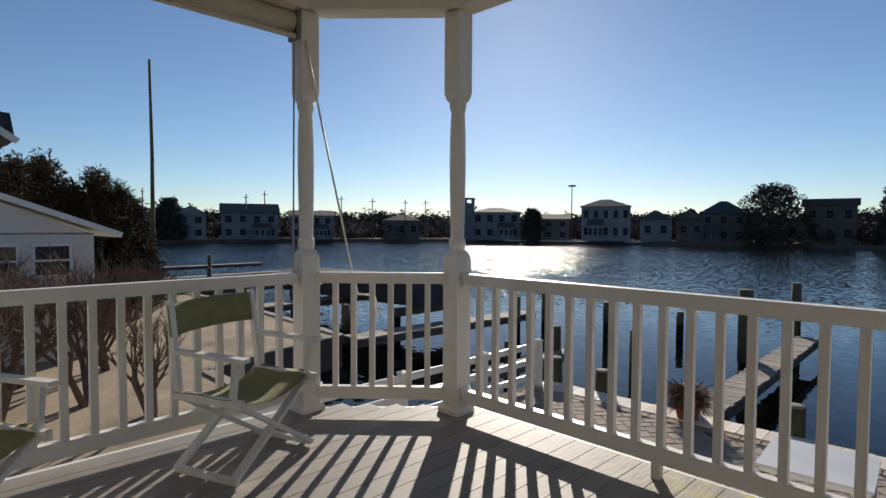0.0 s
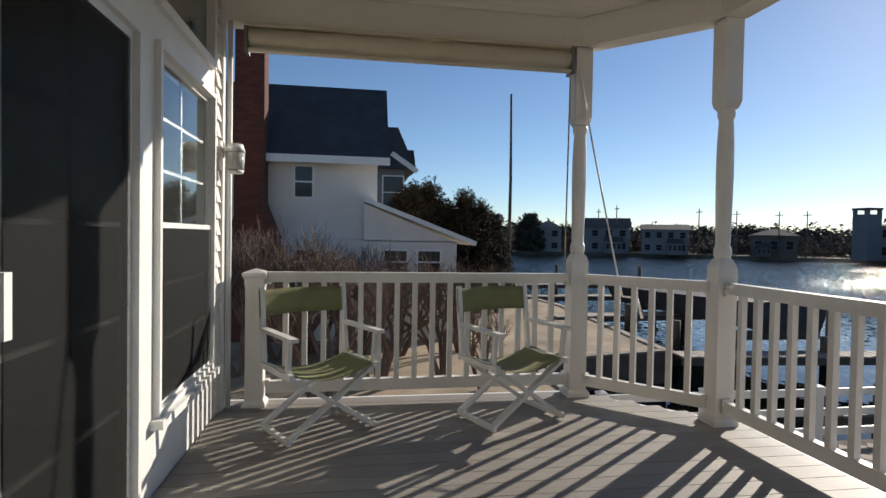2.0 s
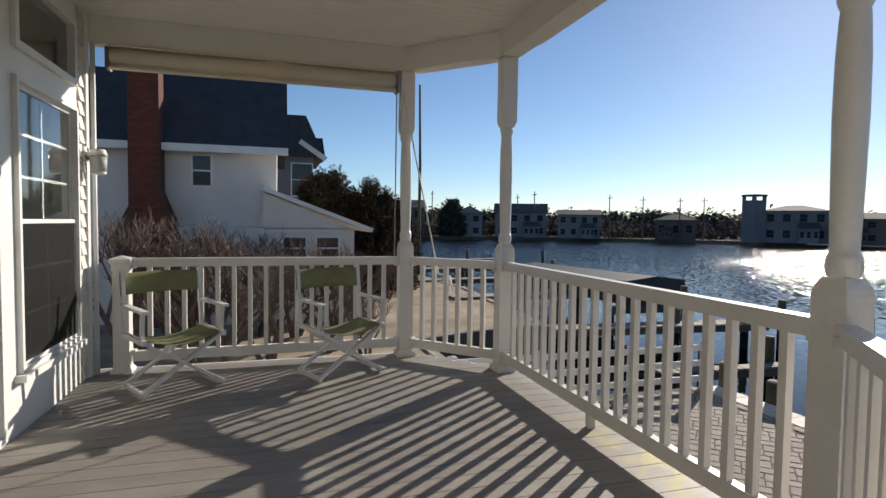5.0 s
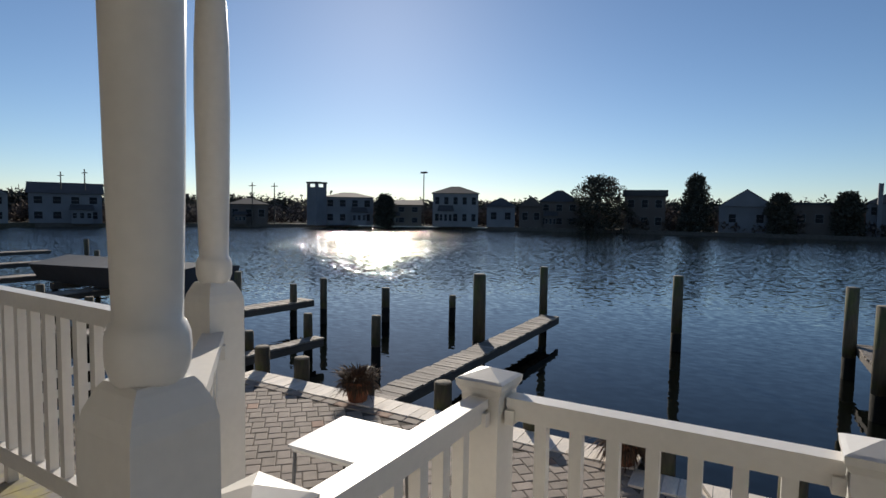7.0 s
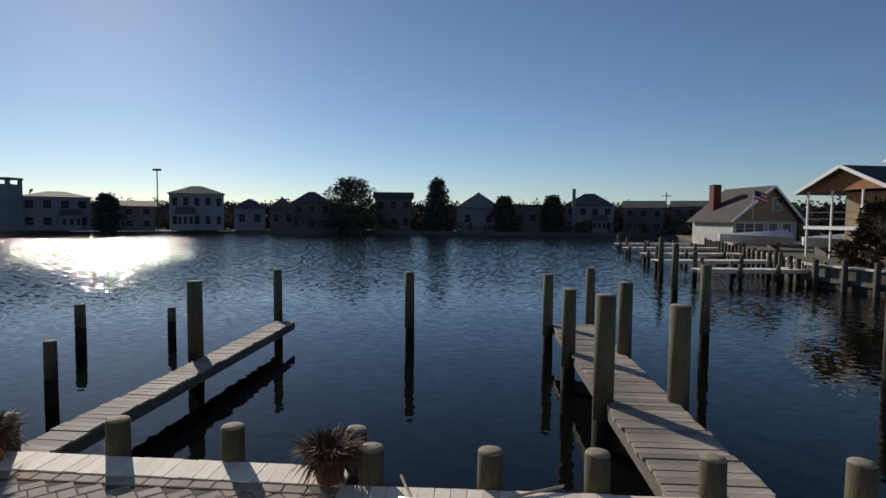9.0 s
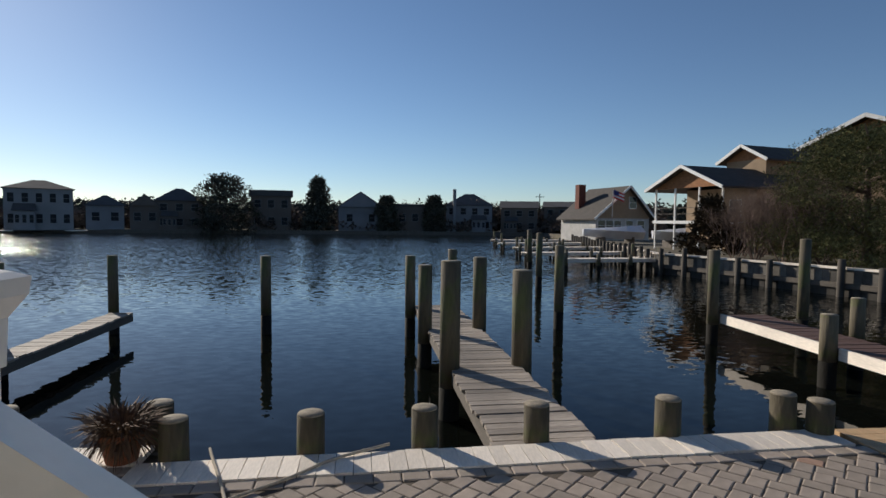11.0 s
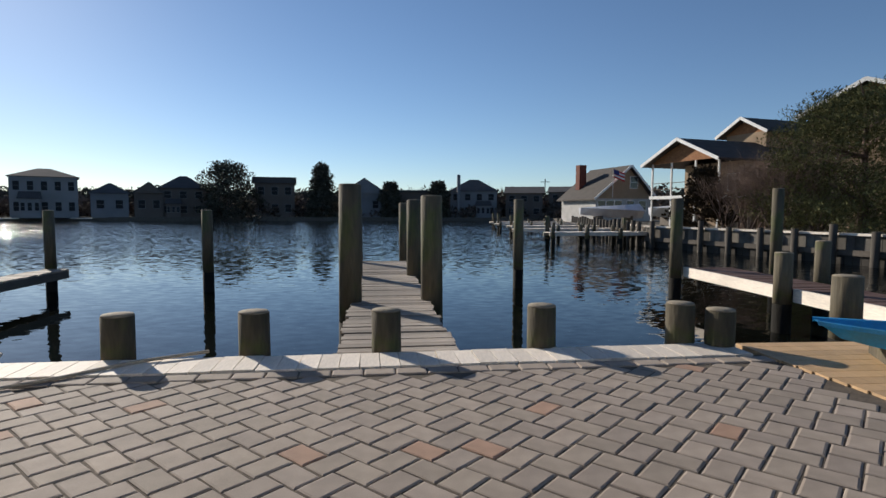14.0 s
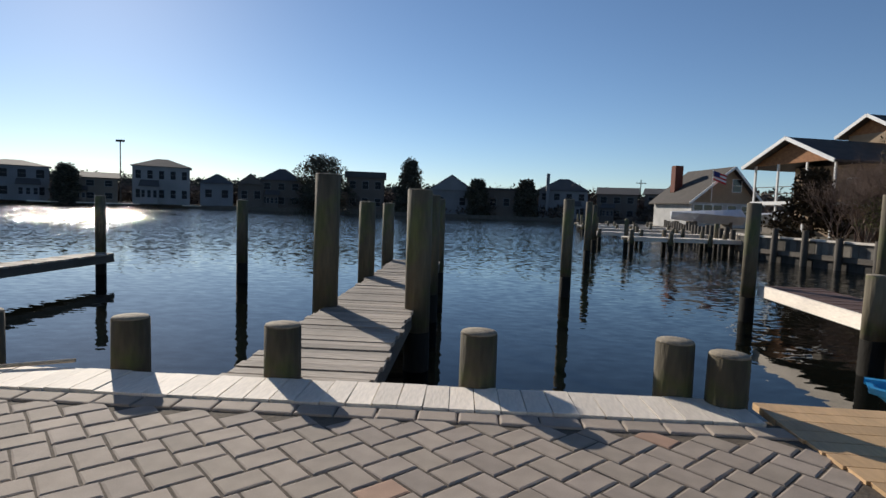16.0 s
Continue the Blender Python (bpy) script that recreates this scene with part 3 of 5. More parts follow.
WTOP = 3.0
OPEN = [(-3.62, -0.84, 0.03, 2.12), (-0.62, 0.42, 0.36, 2.14), (-3.62, -0.84, 2.3, 2.85), (-0.62, 0.42, 2.3, 2.80), (-7.4, -5.0, 0.5, 2.1)]
ys = [-9.0, -7.4, -5.0, -3.62, -0.84, -0.62, 0.42, 0.62]
for y0, y1 in zip(ys, ys[1:]):
    cut = sorted([(o[2], o[3]) for o in OPEN if o[0] <= y0 and o[1] >= y1])
    z = -1.3
    for c0, c1 in cut:
        wall_box(y0, y1, z, c0)
        z = c1
    wall_box(y0, y1, z, WTOP)
# siding laps at the corner and below the window
z = 0.02
while z < 2.9:
    for y0, y1 in ((0.49, 0.60),):
        bm = B()
        slab(bm, [(XW, y0, z), (XW, y1, z), (XW, y1, z + 0.115), (XW, y0, z + 0.115)], (0.002, 0, 0))
        for v in bm.verts:
            if v.co.z < z + 0.01 and v.co.x > XW + 0.001:
                v.co.x = XW + 0.022
        part("clapboard", bm, M_SIDING, wall)
    z += 0.11
bm = B()
box(bm, (XW - 0.02, 0.60, -0.2), (XW + 0.03, 0.68, 2.95))
soften(bm, 0.004)
part("corner_board", bm, M_TRIM, wall)
bm = B()
tube(bm, (XW + 0.05, 0.70, 0.0), (XW + 0.05, 0.70, 2.72), 0.02, seg=8)
part("conduit", bm, M_TRIM, wall)


def bars(e, y0, y1, z0, z1, w, mat_, x0, x1, name="frame_bar"):
    """Four bars round an opening."""
    for lo, hi in (((x0, y0, z0), (x1, y0 + w, z1)), ((x0, y1 - w, z0), (x1, y1, z1)), ((x0, y0 + w, z0), (x1, y1 - w, z0 + w)), ((x0, y0 + w, z1 - w), (x1, y1 - w, z1))):
        bm = B()
        box(bm, lo, hi)
        soften(bm, 0.004)
        part(name, bm, mat_, e)


def pane(e, y0, y1, z0, z1, x, cols_=2, rws=4, grid=True):
    bm = B()
    box(bm, (x - 0.004, y0, z0), (x + 0.004, y1, z1))
    g = part("pane", bm, M_GLASS, e)
    g.visible_shadow = False
    if grid:
        for i in range(1, cols_):
            yy = y0 + (y1 - y0) * i / cols_
            bm = B()
            box(bm, (x - 0.022, yy - 0.009, z0), (x - 0.008, yy + 0.009, z1))
            part("muntin", bm, M_MUNT, e)
        for i in range(1, rws):
            zz = z0 + (z1 - z0) * i / rws
            bm = B()
            box(bm, (x - 0.025, y0, zz - 0.009), (x - 0.010, y1, zz + 0.009))
            part("muntin", bm, M_MUNT, e)


def screen(e, y0, y1, z0, z1, x):
    bm = B()
    box(bm, (x - 0.002, y0, z0), (x + 0.002, y1, z1))
    part("insect_screen", bm, M_SCREEN, e, "dark insect screen")


d = thing("door_1", "white sliding glass patio door with muntin grid", "door", kind="structure")
bars(d, -3.62, -0.84, 0.03, 2.12, 0.035, M_TRIM, XW - 0.12, XW + 0.03)
for y0, y1, x in ((-1.80, -0.875, XW - 0.02), (-3.585, -1.76, XW - 0.07)):
    bars(d, y0, y1, 0.065, 2.085, 0.045, M_TRIM, x - 0.02, x + 0.02, "sash")
    pane(d, y0 + 0.045, y1 - 0.045, 0.11, 2.04, x, 3 if y1 - y0 > 1.2 else 2, 5)
screen(d, -1.755, -0.92, 0.11, 2.04, XW + 0.006)
bm = B()
box(bm, (XW - 0.005, -1.80, 0.95), (XW + 0.035, -1.765, 1.13))
soften(bm, 0.006)
part("door_handle", bm, M_TRIM, d)
w = thing("window_1", "white framed sash window with grid", "window", kind="structure")
bars(w, -0.62, 0.42, 0.36, 2.14, 0.03, M_TRIM, XW - 0.1, XW + 0.03)
bars(w, -0.59, 0.39, 0.39, 1.29, 0.028, M_TRIM, XW - 0.03, XW + 0.005, "sash")
bars(w, -0.59, 0.39, 1.26, 2.11, 0.028, M_TRIM, XW - 0.05, XW - 0.015, "sash")
pane(w, -0.562, 0.362, 0.418, 1.262, XW - 0.01, 2, 3)
pane(w, -0.562, 0.362, 1.288, 2.082, XW - 0.03, 2, 3)
screen(w, -0.562, 0.362, 0.418, 1.262, XW + 0.012)
bm = B()
box(bm, (XW, -0.66, 0.315), (XW + 0.06, 0.46, 0.358))
soften(bm, 0.006)
part("window_sill", bm, M_TRIM, w)
for i, (y0, y1, z1) in enumerate(((-3.62, -0.84, 2.85), (-0.62, 0.42, 2.80))):
    t = thing("window_%d" % (i + 2), "white transom window over the opening", "window", kind="structure")
    bars(t, y0, y1, 2.3, z1, 0.05, M_TRIM, XW - 0.1, XW + 0.03)
    pane(t, y0 + 0.05, y1 - 0.05, 2.35, z1 - 0.05, XW - 0.03, grid=False)
t = thing("window_4", "white framed window of the house", "window", kind="structure")
bars(t, -7.4, -5.0, 0.5, 2.1, 0.06, M_TRIM, XW - 0.1, XW + 0.03)
pane(t, -7.34, -5.06, 0.56, 2.04, XW - 0.03, 3, 3)
# room behind the glass; floor and back wall coloured dark for its dimness
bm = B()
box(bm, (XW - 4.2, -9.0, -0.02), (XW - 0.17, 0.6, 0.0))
solid("floor", bm, M_DARKIN, "floor of the room behind the glass, coloured dark for dimness", "floor", kind="structure")
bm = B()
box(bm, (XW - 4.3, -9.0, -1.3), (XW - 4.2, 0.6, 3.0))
solid("wall_back", bm, M_DARKIN, "back wall of the room, coloured dark for dimness", "wall", kind="structure")
for nm, y0, y1 in (("wall_north", 0.5, 0.62), ("wall_south", -9.12, -9.0)):
    bm = B()
    box(bm, (XW - 4.2, y0, -1.3), (XW - 0.16, y1, 3.0))
    solid(nm, bm, M_TRIM, "plain house wall", "wall", kind="structure")
# lamp on the wall corner
e = thing("wall_lamp", "white outdoor wall lantern with a clear ribbed glass jar", "lamp")
bm = B()
tube(bm, (XW + 0.005, 0.60, 1.810), (XW + 0.03, 0.60, 1.810), 0.075, 0.06, 18)
part("back_plate", bm, M_TRIM, e)
bm = B()
tube(bm, (XW + 0.03, 0.60, 1.810), (XW + 0.13, 0.59, 1.815), 0.024, 0.022, 12)
part("arm", bm, M_TRIM, e)
bm = B()
tube(bm, (XW + 0.115, 0.58, 1.795), (XW + 0.115, 0.58, 1.850), 0.068, 0.05, 18)
part("cap", bm, M_TRIM, e)
bm = B()
tube(bm, (XW + 0.115, 0.58, 1.670), (XW + 0.115, 0.58, 1.794), 0.058, 0.064, 18)
part("jar", bm, M_JAR, e, "clear ribbed glass")
bm = B()
tube(bm, (XW + 0.115, 0.58, 1.650), (XW + 0.115, 0.58, 1.670), 0.05, 0.06, 18)
part("base_ring", bm, M_TRIM, e)

# ---- director's chairs ----


def director_chair():
    e = thing("director_chair", "white folding director's chair with olive green canvas standing on the deck", "chair", "director's chairs")
    W, D = 0.29, 0.21
    for s in (-1, 1):
        bm = B()
        beam(bm, (s * W, -D, 0.415), (s * W, D + 0.03, 0.415), 0.028, 0.04)
        soften(bm, 0.004)
        part("side_rail", bm, M_CHAIR, e)
        bm = B()
        beam(bm, (s * W, -D, 0.03), (s * W, D, 0.03), 0.028, 0.03)
        part("foot_rail", bm, M_CHAIR, e)
        bm = B()
        beam(bm, (s * W, -D + 0.03, 0.425), (s * W, -D - 0.03, 0.90), 0.028, 0.034, up=(0, 1, 0))
        soften(bm, 0.005)
        part("back_post", bm, M_CHAIR, e)
        bm = B()
        beam(bm, (s * W, D - 0.03, 0.43), (s * W, D - 0.01, 0.63), 0.026, 0.03, up=(0, 1, 0))
        soften(bm, 0.004)
        part("arm_post", bm, M_CHAIR, e)
        bm = B()
        beam(bm, (s * W, -D + 0.0, 0.64), (s * W, D + 0.06, 0.635), 0.05, 0.022)
        soften(bm, 0.008, 2)
        part("armrest", bm, M_CHAIR, e)
    for y in (-D + 0.02, D - 0.02):
        for s in (-1, 1):
            bm = B()
            o = 0.012 * s
            beam(bm, (-s * W, y + o, 0.03), (s * W, y + o, 0.41), 0.022, 0.046, up=(0, 1, 0))
            soften(bm, 0.004)
            part("leg", bm, M_CHAIR, e)
        bm = B()
        tube(bm, (0, y - 0.03, 0.22), (0, y + 0.03, 0.22), 0.008, seg=8)
        part("pivot_bolt", bm, M_METAL, e)

    def cloth(fn, nu, nv, name):
        bm = B()
        g = [[bm.verts.new(fn(i / nu, j / nv)) for j in range(nv + 1)] for i in range(nu + 1)]
        for i in range(nu):
            for j in range(nv):
                bm.faces.new((g[i][j], g[i + 1][j], g[i + 1][j + 1], g[i][j + 1])).smooth = True
        me_ob = part(name, bm, M_CANVAS, e, "olive green canvas")
        so = me_ob.modifiers.new("cloth", "SOLIDIFY")
        so.thickness = 0.004
        return me_ob

    cloth(lambda u, v: ((u - 0.5) * 2 * (W + 0.016), -D + 0.005 + (D * 2 - 0.03) * v, 0.44 - 0.075 * math.sin(u * math.pi) ** 0.8 + 0.006 * math.sin(v * 9 + u * 4)), 14, 6, "seat")
    cloth(lambda u, v: ((u - 0.5) * 2 * (W + 0.02), -D - 0.005 - 0.02 * v - 0.035 * math.sin(u * math.pi), 0.715 + 0.165 * v + 0.008 * math.sin(u * 3.1)), 14, 4, "backrest")
    return e


ch = director_chair()
ch.matrix_world = pose(-2.71, 0.19, 0, 0, 0, -150)
c2 = copy_thing(ch, pose(-1.42, 0.27, 0, 0, 0, -158))


# ---- pilings and docks ----


def piling(x, y, top, r=0.11, bottom=-3.6, lean=(0, 0), wet=-1.5, label="weathered round wooden piling standing in the water", name="piling", seg=14, wood=None):
    e = thing(name, label, "piling", "pilings", at=(x, y, 0))
    dx, dy = lean
    bm = B()
    f = lambda z: Vector((dx * (z - bottom), dy * (z - bottom), z))
    w = max(wet, bottom)
    tube(bm, f(w), f(top), r * 1.03, r, seg)
    part("shaft", bm, wood or M_PILE, e)
    bm = B()
    lathe(bm, [(r * 0.99, 0), (r * 0.93, 0.012), (r * 0.3, 0.018)], f(top), seg)
    part("end_grain", bm, M_PILETOP, e)
    if wet > bottom:
        bm = B()
        tube(bm, f(bottom), f(w), r * 1.08, r * 1.035, seg)
        part("wet_foot", bm, M_WET, e, "dark wet lower part of the piling")
    return e


# short bulkhead stubs
for x, y, h in ((4.78, 2.42, 0.36), (4.84, 1.6, 0.3), (4.87, 0.34, 0.33), (4.92, -0.9, 0.33), (4.95, -2.18, 0.32), (5.0, -3.45, 0.33), (4.67, -3.72, 0.31), (4.73, -4.81, 0.31), (4.80, -5.84, 0.31),
                (4.84, -6.87, 0.31), (4.90, -8.14, 0.33), (4.98, -9.38, 0.32), (4.85, -9.62, 0.29)):
    piling(x, y, ZC + h, 0.118, -3.6, (random.uniform(-0.01, 0.01), random.uniform(-0.01, 0.01)), -1.62, "short round bulkhead post with a worn flat top", seg=18, wood=M_STUB)
# tall ones
for x, y, z, r in ((13.31, -2.52, -0.1, 0.12), (13.45, 1.0, -0.12, 0.11), (9.7, 1.06, 0.0, 0.14), (12.0, 5.45, -0.93, 0.12), (13.17, 3.83, -1.15, 0.1), (7.98, 2.64, -0.85, 0.1),
                   (12.87, -5.93, -0.05, 0.12), (10.19, -6.12, -0.05, 0.13), (7.44, -6.3, 0.23, 0.14), (13.35, -6.98, 0.08, 0.11), (10.27, -7.16, 0.095, 0.13), (7.58, -7.36, 0.095, 0.14),
                   (13.65, -9.74, 0.18, 0.12), (22.6, -11.6, 0.3, 0.13), (30.6, -13.2, 0.3, 0.13)):
    piling(x, y, z, r, lean=(random.uniform(-0.006, 0.006), random.uniform(-0.006, 0.006)))


def dock(p, q, width, z, board=0.14, name="dock", label="weathered grey plank dock over the water", mat_=None, beam_mat=None, edge=0.16):
    p, q = Vector((*p, 0)), Vector((*q, 0))
    d = (q - p).normalized()
    n = Vector((-d.y, d.x, 0))
    ang = math.atan2(d.y, d.x)
    e = thing(name, label, "dock")
    L = (q - p).length
    k = int(L / board)
    bm = B()
    box(bm, (0.007, -width / 2, -0.035), (L / k - 0.007, width / 2, 0))
    soften(bm, 0.004)
    me = mesh("plank", bm, mat_ or M_DOCK)
    for i in range(k):
        c = p + d * (L * i / k) + n * random.uniform(-0.025, 0.025)
        piece("plank", me, e, Matrix.Translation((c.x, c.y, z + random.uniform(-0.006, 0.006))) @ Matrix.Rotation(ang + random.uniform(-0.012, 0.012), 4, "Z"))
    for s in (-1, 1):
        bm = B()
        o = n * s * (width / 2 - 0.03)
        beam(bm, p + o + Vector((0, 0, z - 0.037 - edge / 2)), q + o + Vector((0, 0, z - 0.037 - edge / 2)), 0.045, edge)
        part("stringer", bm, beam_mat or M_DOCKB, e)
    return e


dock((4.82, 0.37), (13.1, 0.66), 0.5, -1.4)
dock((4.78, -6.95), (13.05, -6.53), 1.0, -1.24)
dock((4.5, 7.75), (10.6, 7.3), 0.62, -1.25, label="neighbour's weathered plank dock beside the covered boat")
dock((4.95, 4.25), (7.8, 4.1), 0.3, -1.45, label="low narrow catwalk over the water")
for x, y, z in ((9.95, 7.2, -0.75), (10.7, 6.75, -0.62), (7.7, 4.35, -0.95), (8.1, 7.6, -0.9), (9.0, 8.4, -0.4), (6.2, 4.5, -1.1), (9.2, 14.5, -0.5), (10.5, 19, -0.4), (12.5, 24, -0.2), (9.0, 27, -0.3), (7, 22, -0.6), (5.6, 12, -0.7), (5.6, 9.5, -0.8)):
    piling(x, y, z, 0.1)
for y0, x1 in ((13.0, 9.0), (18.5, 11.0), (24.0, 12.5), (31, 14)):
    dock((3.6, y0), (x1, y0 + 0.5), 0.7, -1.15, 0.3, label="distant plank dock along the sandy shore")
# dark board edging and pale cap along the neighbour's yard
ed = thing("yard_bulkhead", "dark boarded bulkhead with a pale cap along the sandy yard", "bulkhead", kind="structure")
for p, q in zip(YARD, YARD[1:]):
    d_ = (Vector(q) - Vector(p)).normalized()
    o = Vector((d_.y, -d_.x)) * 0.035
    bm = B()
    beam(bm, (p[0] + o.x, p[1] + o.y, -2.6), (q[0] + o.x, q[1] + o.y, -2.6), 0.06, 2.68)
    part("sheathing", bm, M_DOCKB, ed)
    bm = B()
    beam(bm, (p[0], p[1], -1.225), (q[0], q[1], -1.225), 0.2, 0.04)
    part("cap", bm, M_DOCK, ed)
# reddish dock on the right with pale edge boards
e = dock((6.6, -13.45), (11.75, -13.45), 1.05, -1.28, label="reddish brown decked dock with a pale edge board", mat_=M_REDDECK)
for a, b in ((11.75, 8.65), (8.4, 6.6)):
    bm = B()
    box(bm, (b, -12.955, -1.46), (a, -12.9, -1.26))
    soften(bm, 0.004)
    part("edge_board", bm, M_CAP, e, "pale new pine edge board")
piling(8.53, -12.82, -0.72, 0.13)
piling(11.85, -12.78, 0.18, 0.12)
piling(12.34, -15.36, 0.43, 0.12)
piling(6.2, -11.9, -0.8, 0.15, label="short round bulkhead post with a worn flat top")
piling(9.6, -14.3, -0.6, 0.12)

# ---- bulkhead ----
bulk = thing("bulkhead", "timber bulkhead wall with a pale plank cap along the patio", "bulkhead", kind="structure")
for p, q in (((4.73, 2.6), (4.85, -3.58)), ((4.49, -3.58), (4.82, -9.75))):
    bm = B()
    beam(bm, (*p, -2.53), (*q, -2.53), 0.06, 2.54)
    part("sheathing", bm, M_DOCKB, bulk)
bm = B()
box(bm, (-0.19, 0.002, -0.042), (0.19, 0.142, 0))
soften(bm, 0.005)
me = mesh("cap_plank", bm, M_CAP)


def cap_line(y):
    """Middle of the bulkhead cap, which steps out towards the neighbour's side."""
    return 4.59 - y * 0.033 if y > -3.58 else 4.37 - (y + 4.0) * 0.06


y = -9.72
while y < 2.45:
    tilt = 0.033 if y > -3.58 else 0.06
    piece("cap_plank", me, bulk, Matrix.Translation((cap_line(y) + random.uniform(-0.006, 0.006), y, ZC + random.uniform(-0.003, 0.003))) @ Matrix.Rotation(random.uniform(-0.012, 0.012) + tilt, 4, "Z"))
    y += 0.1455

# wooden deck past the patio's end
wd = thing("side_deck", "golden new pine decking beside the patio", "deck", kind="structure")
x = 4.9
while x > 0.5:
    bm = B()
    box(bm, (x - 0.135, -12.4, ZP - 0.03), (x, -9.82 - max(0, 4.5 - x) * 0.1, ZP + 0.012))
    soften(bm, 0.004)
    part("board", bm, M_PINE, wd)
    x -= 0.141

# ---- blue boat ----
e = thing("rowing_boat", "small blue painted wooden skiff resting on the side deck", "boat", at=(3.97, -11.16, ZP + 0.02), turn=64)


def hull(u, s):
    w = 0.50 * (1 - 0.82 * u ** 2.0)
    sheer = 0.21 + 0.06 * u ** 2
    keel = 0.03 + 0.13 * u ** 3
    return Vector((-1.1 + 2.2 * u, s * w, sheer)), Vector((-1.1 + 2.05 * u, s * w * 0.75, keel))


for s, nm in ((-1, "side_plank"), (1, "side_plank")):
    bm = B()
    top = [hull(i / 10, s) for i in range(11)]
    for a, b in zip(top, top[1:]):
        slab(bm, [a[0], b[0], b[1], a[1]], (0, -s * 0.022, 0))
    bmesh.ops.remove_doubles(bm, verts=bm.verts, dist=0.001)
    part(nm, bm, M_BLUE, e)
    bm = B()
    rings = [[bm.verts.new(a[0] + Vector((0, dy, dz))) for dy, dz in ((-0.022, -0.015), (0.022, -0.015), (0.022, 0.015), (-0.022, 0.015))] for a in top]
    for a, b in zip(rings, rings[1:]):
        for i in range(4):
            bm.faces.new((a[i], a[(i + 1) % 4], b[(i + 1) % 4], b[i]))
    part("gunwale", bm, M_BLUE, e)
bm = B()
for i in range(10):
    a, b = hull(i / 10, -1)[1], hull((i + 1) / 10, -1)[1]
    c, d_ = hull((i + 1) / 10, 1)[1], hull(i / 10, 1)[1]
    slab(bm, [a, b, c, d_], (0, 0, 0.022))
part("bottom", bm, M_BLUE, e)
for u in (0, 1):
    bm = B()
    a, b = hull(u, -1), hull(u, 1)
    slab(bm, [a[0], b[0], b[1], a[1]], (0.03 if u == 0 else -0.03, 0, 0))
    part("transom", bm, M_BLUE, e)
for u in (0.3, 0.65):
    bm = B()
    a, b = hull(u, -1)[0], hull(u, 1)[0]
    box(bm, (a.x - 0.11, a.y + 0.03, 0.15), (a.x + 0.11, b.y - 0.03, 0.175))
    part("thwart", bm, M_BLUE, e)
bm = B()
box(bm, (0.55, -0.3, -0.008), (0.67, 0.3, 0.11))
part("support_block", bm, M_PILE, e, "wooden block under the hull")
bm = B()
box(bm, (-0.7, -0.36, -0.008), (-0.58, 0.36, 0.035))
part("support_block", bm, M_PILE, e, "wooden block under the hull")

# ---- table on the patio ----
e = thing("patio_table", "white square patio table with metal legs on the pavers", "table", at=(2.23, -1.68, ZP), turn=4)
bm = B()
box(bm, (-0.36, -0.36, 0.70), (0.36, 0.36, 0.722))
soften(bm, 0.01, 2)
part("tabletop", bm, M_WRAP, e)
bm = B()
for p, q in (((-0.33, -0.33), (0.33, -0.33)), ((0.33, -0.33), (0.33, 0.33)), ((0.33, 0.33), (-0.33, 0.33)), ((-0.33, 0.33), (-0.33, -0.33))):
    beam(bm, (*p, 0.68), (*q, 0.68), 0.02, 0.035)
part("apron", bm, M_TRIM, e)
for a, b in ((-1, -1), (1, -1), (1, 1), (-1, 1)):
    bm = B()
    tube(bm, (a * 0.34, b * 0.34, 0), (a * 0.32, b * 0.32, 0.69), 0.014, seg=8)
    part("leg", bm, M_METAL, e)


def planter(x, y, r, h, spread):
    e = thing("planter", "terracotta pot with a dry brown dead plant on the bulkhead cap", "planter", "planters", at=(x, y, ZC))
    bm = B()
    lathe(bm, [(r * 0.66, 0), (r * 0.9, h * 0.75), (r * 0.93, h * 0.8), (r, h * 0.81), (r, h), (r * 0.9, h), (r * 0.86, h * 0.88), (0.01, h * 0.87)], seg=24)
    part("pot", bm, M_TERRA, e)
    bm = B()
    rnd = random.Random(int(x * 97 + y * 31))
    for i in range(1100):
        a = rnd.uniform(0, 2 * math.pi)
        q = rnd.random() ** 0.5 * r * 0.8
        p = Vector((q * math.cos(a), q * math.sin(a), h * 0.87))
        tip = p + Vector((math.cos(a) * spread * rnd.uniform(0.1, 1), math.sin(a) * spread * rnd.uniform(0.1, 1), rnd.uniform(0.02, spread * 0.75) - (spread * 0.75 if rnd.random() < 0.4 else 0)))
        m_ = p.lerp(tip, 0.55) + Vector((0, 0, spread * 0.18))
        w_ = Vector((-math.sin(a), math.cos(a), rnd.uniform(-0.5, 0.5))).normalized() * rnd.uniform(0.004, 0.012)
        v = [bm.verts.new(c) for c in (p - w_ * 0.5, p + w_ * 0.5, m_ + w_, tip, m_ - w_)]
        bm.faces.new(v)
    part("dead_plant", bm, M_DRY, e, "dry brown stems and leaves")


planter(4.6, -3.32, 0.18, 0.25, 0.30)
planter(4.52, 0.2, 0.19, 0.28, 0.29)

# ---- white fence on the patio's far edge ----
e = thing("board_fence", "white three-rail vinyl fence beside the patio", "fence")
for x in (4.42, 3.1, 1.6, 0.3):
    bm = B()
    stack(bm, [(0.05, 0), (0.05, 0.76), (0.058, 0.765), (0.058, 0.78), (0.01, 0.80)], (x, 2.5, ZP - 0.06))
    part("post", bm, M_WHITE, e)
for z in (0.64, 0.40, 0.16):
    bm = B()
    box(bm, (-0.6, 2.485, ZP + z - 0.045), (4.37, 2.515, ZP + z + 0.045))
    soften(bm, 0.006)
    part("rail", bm, M_WHITE, e)

# ---- rope on the patio ----


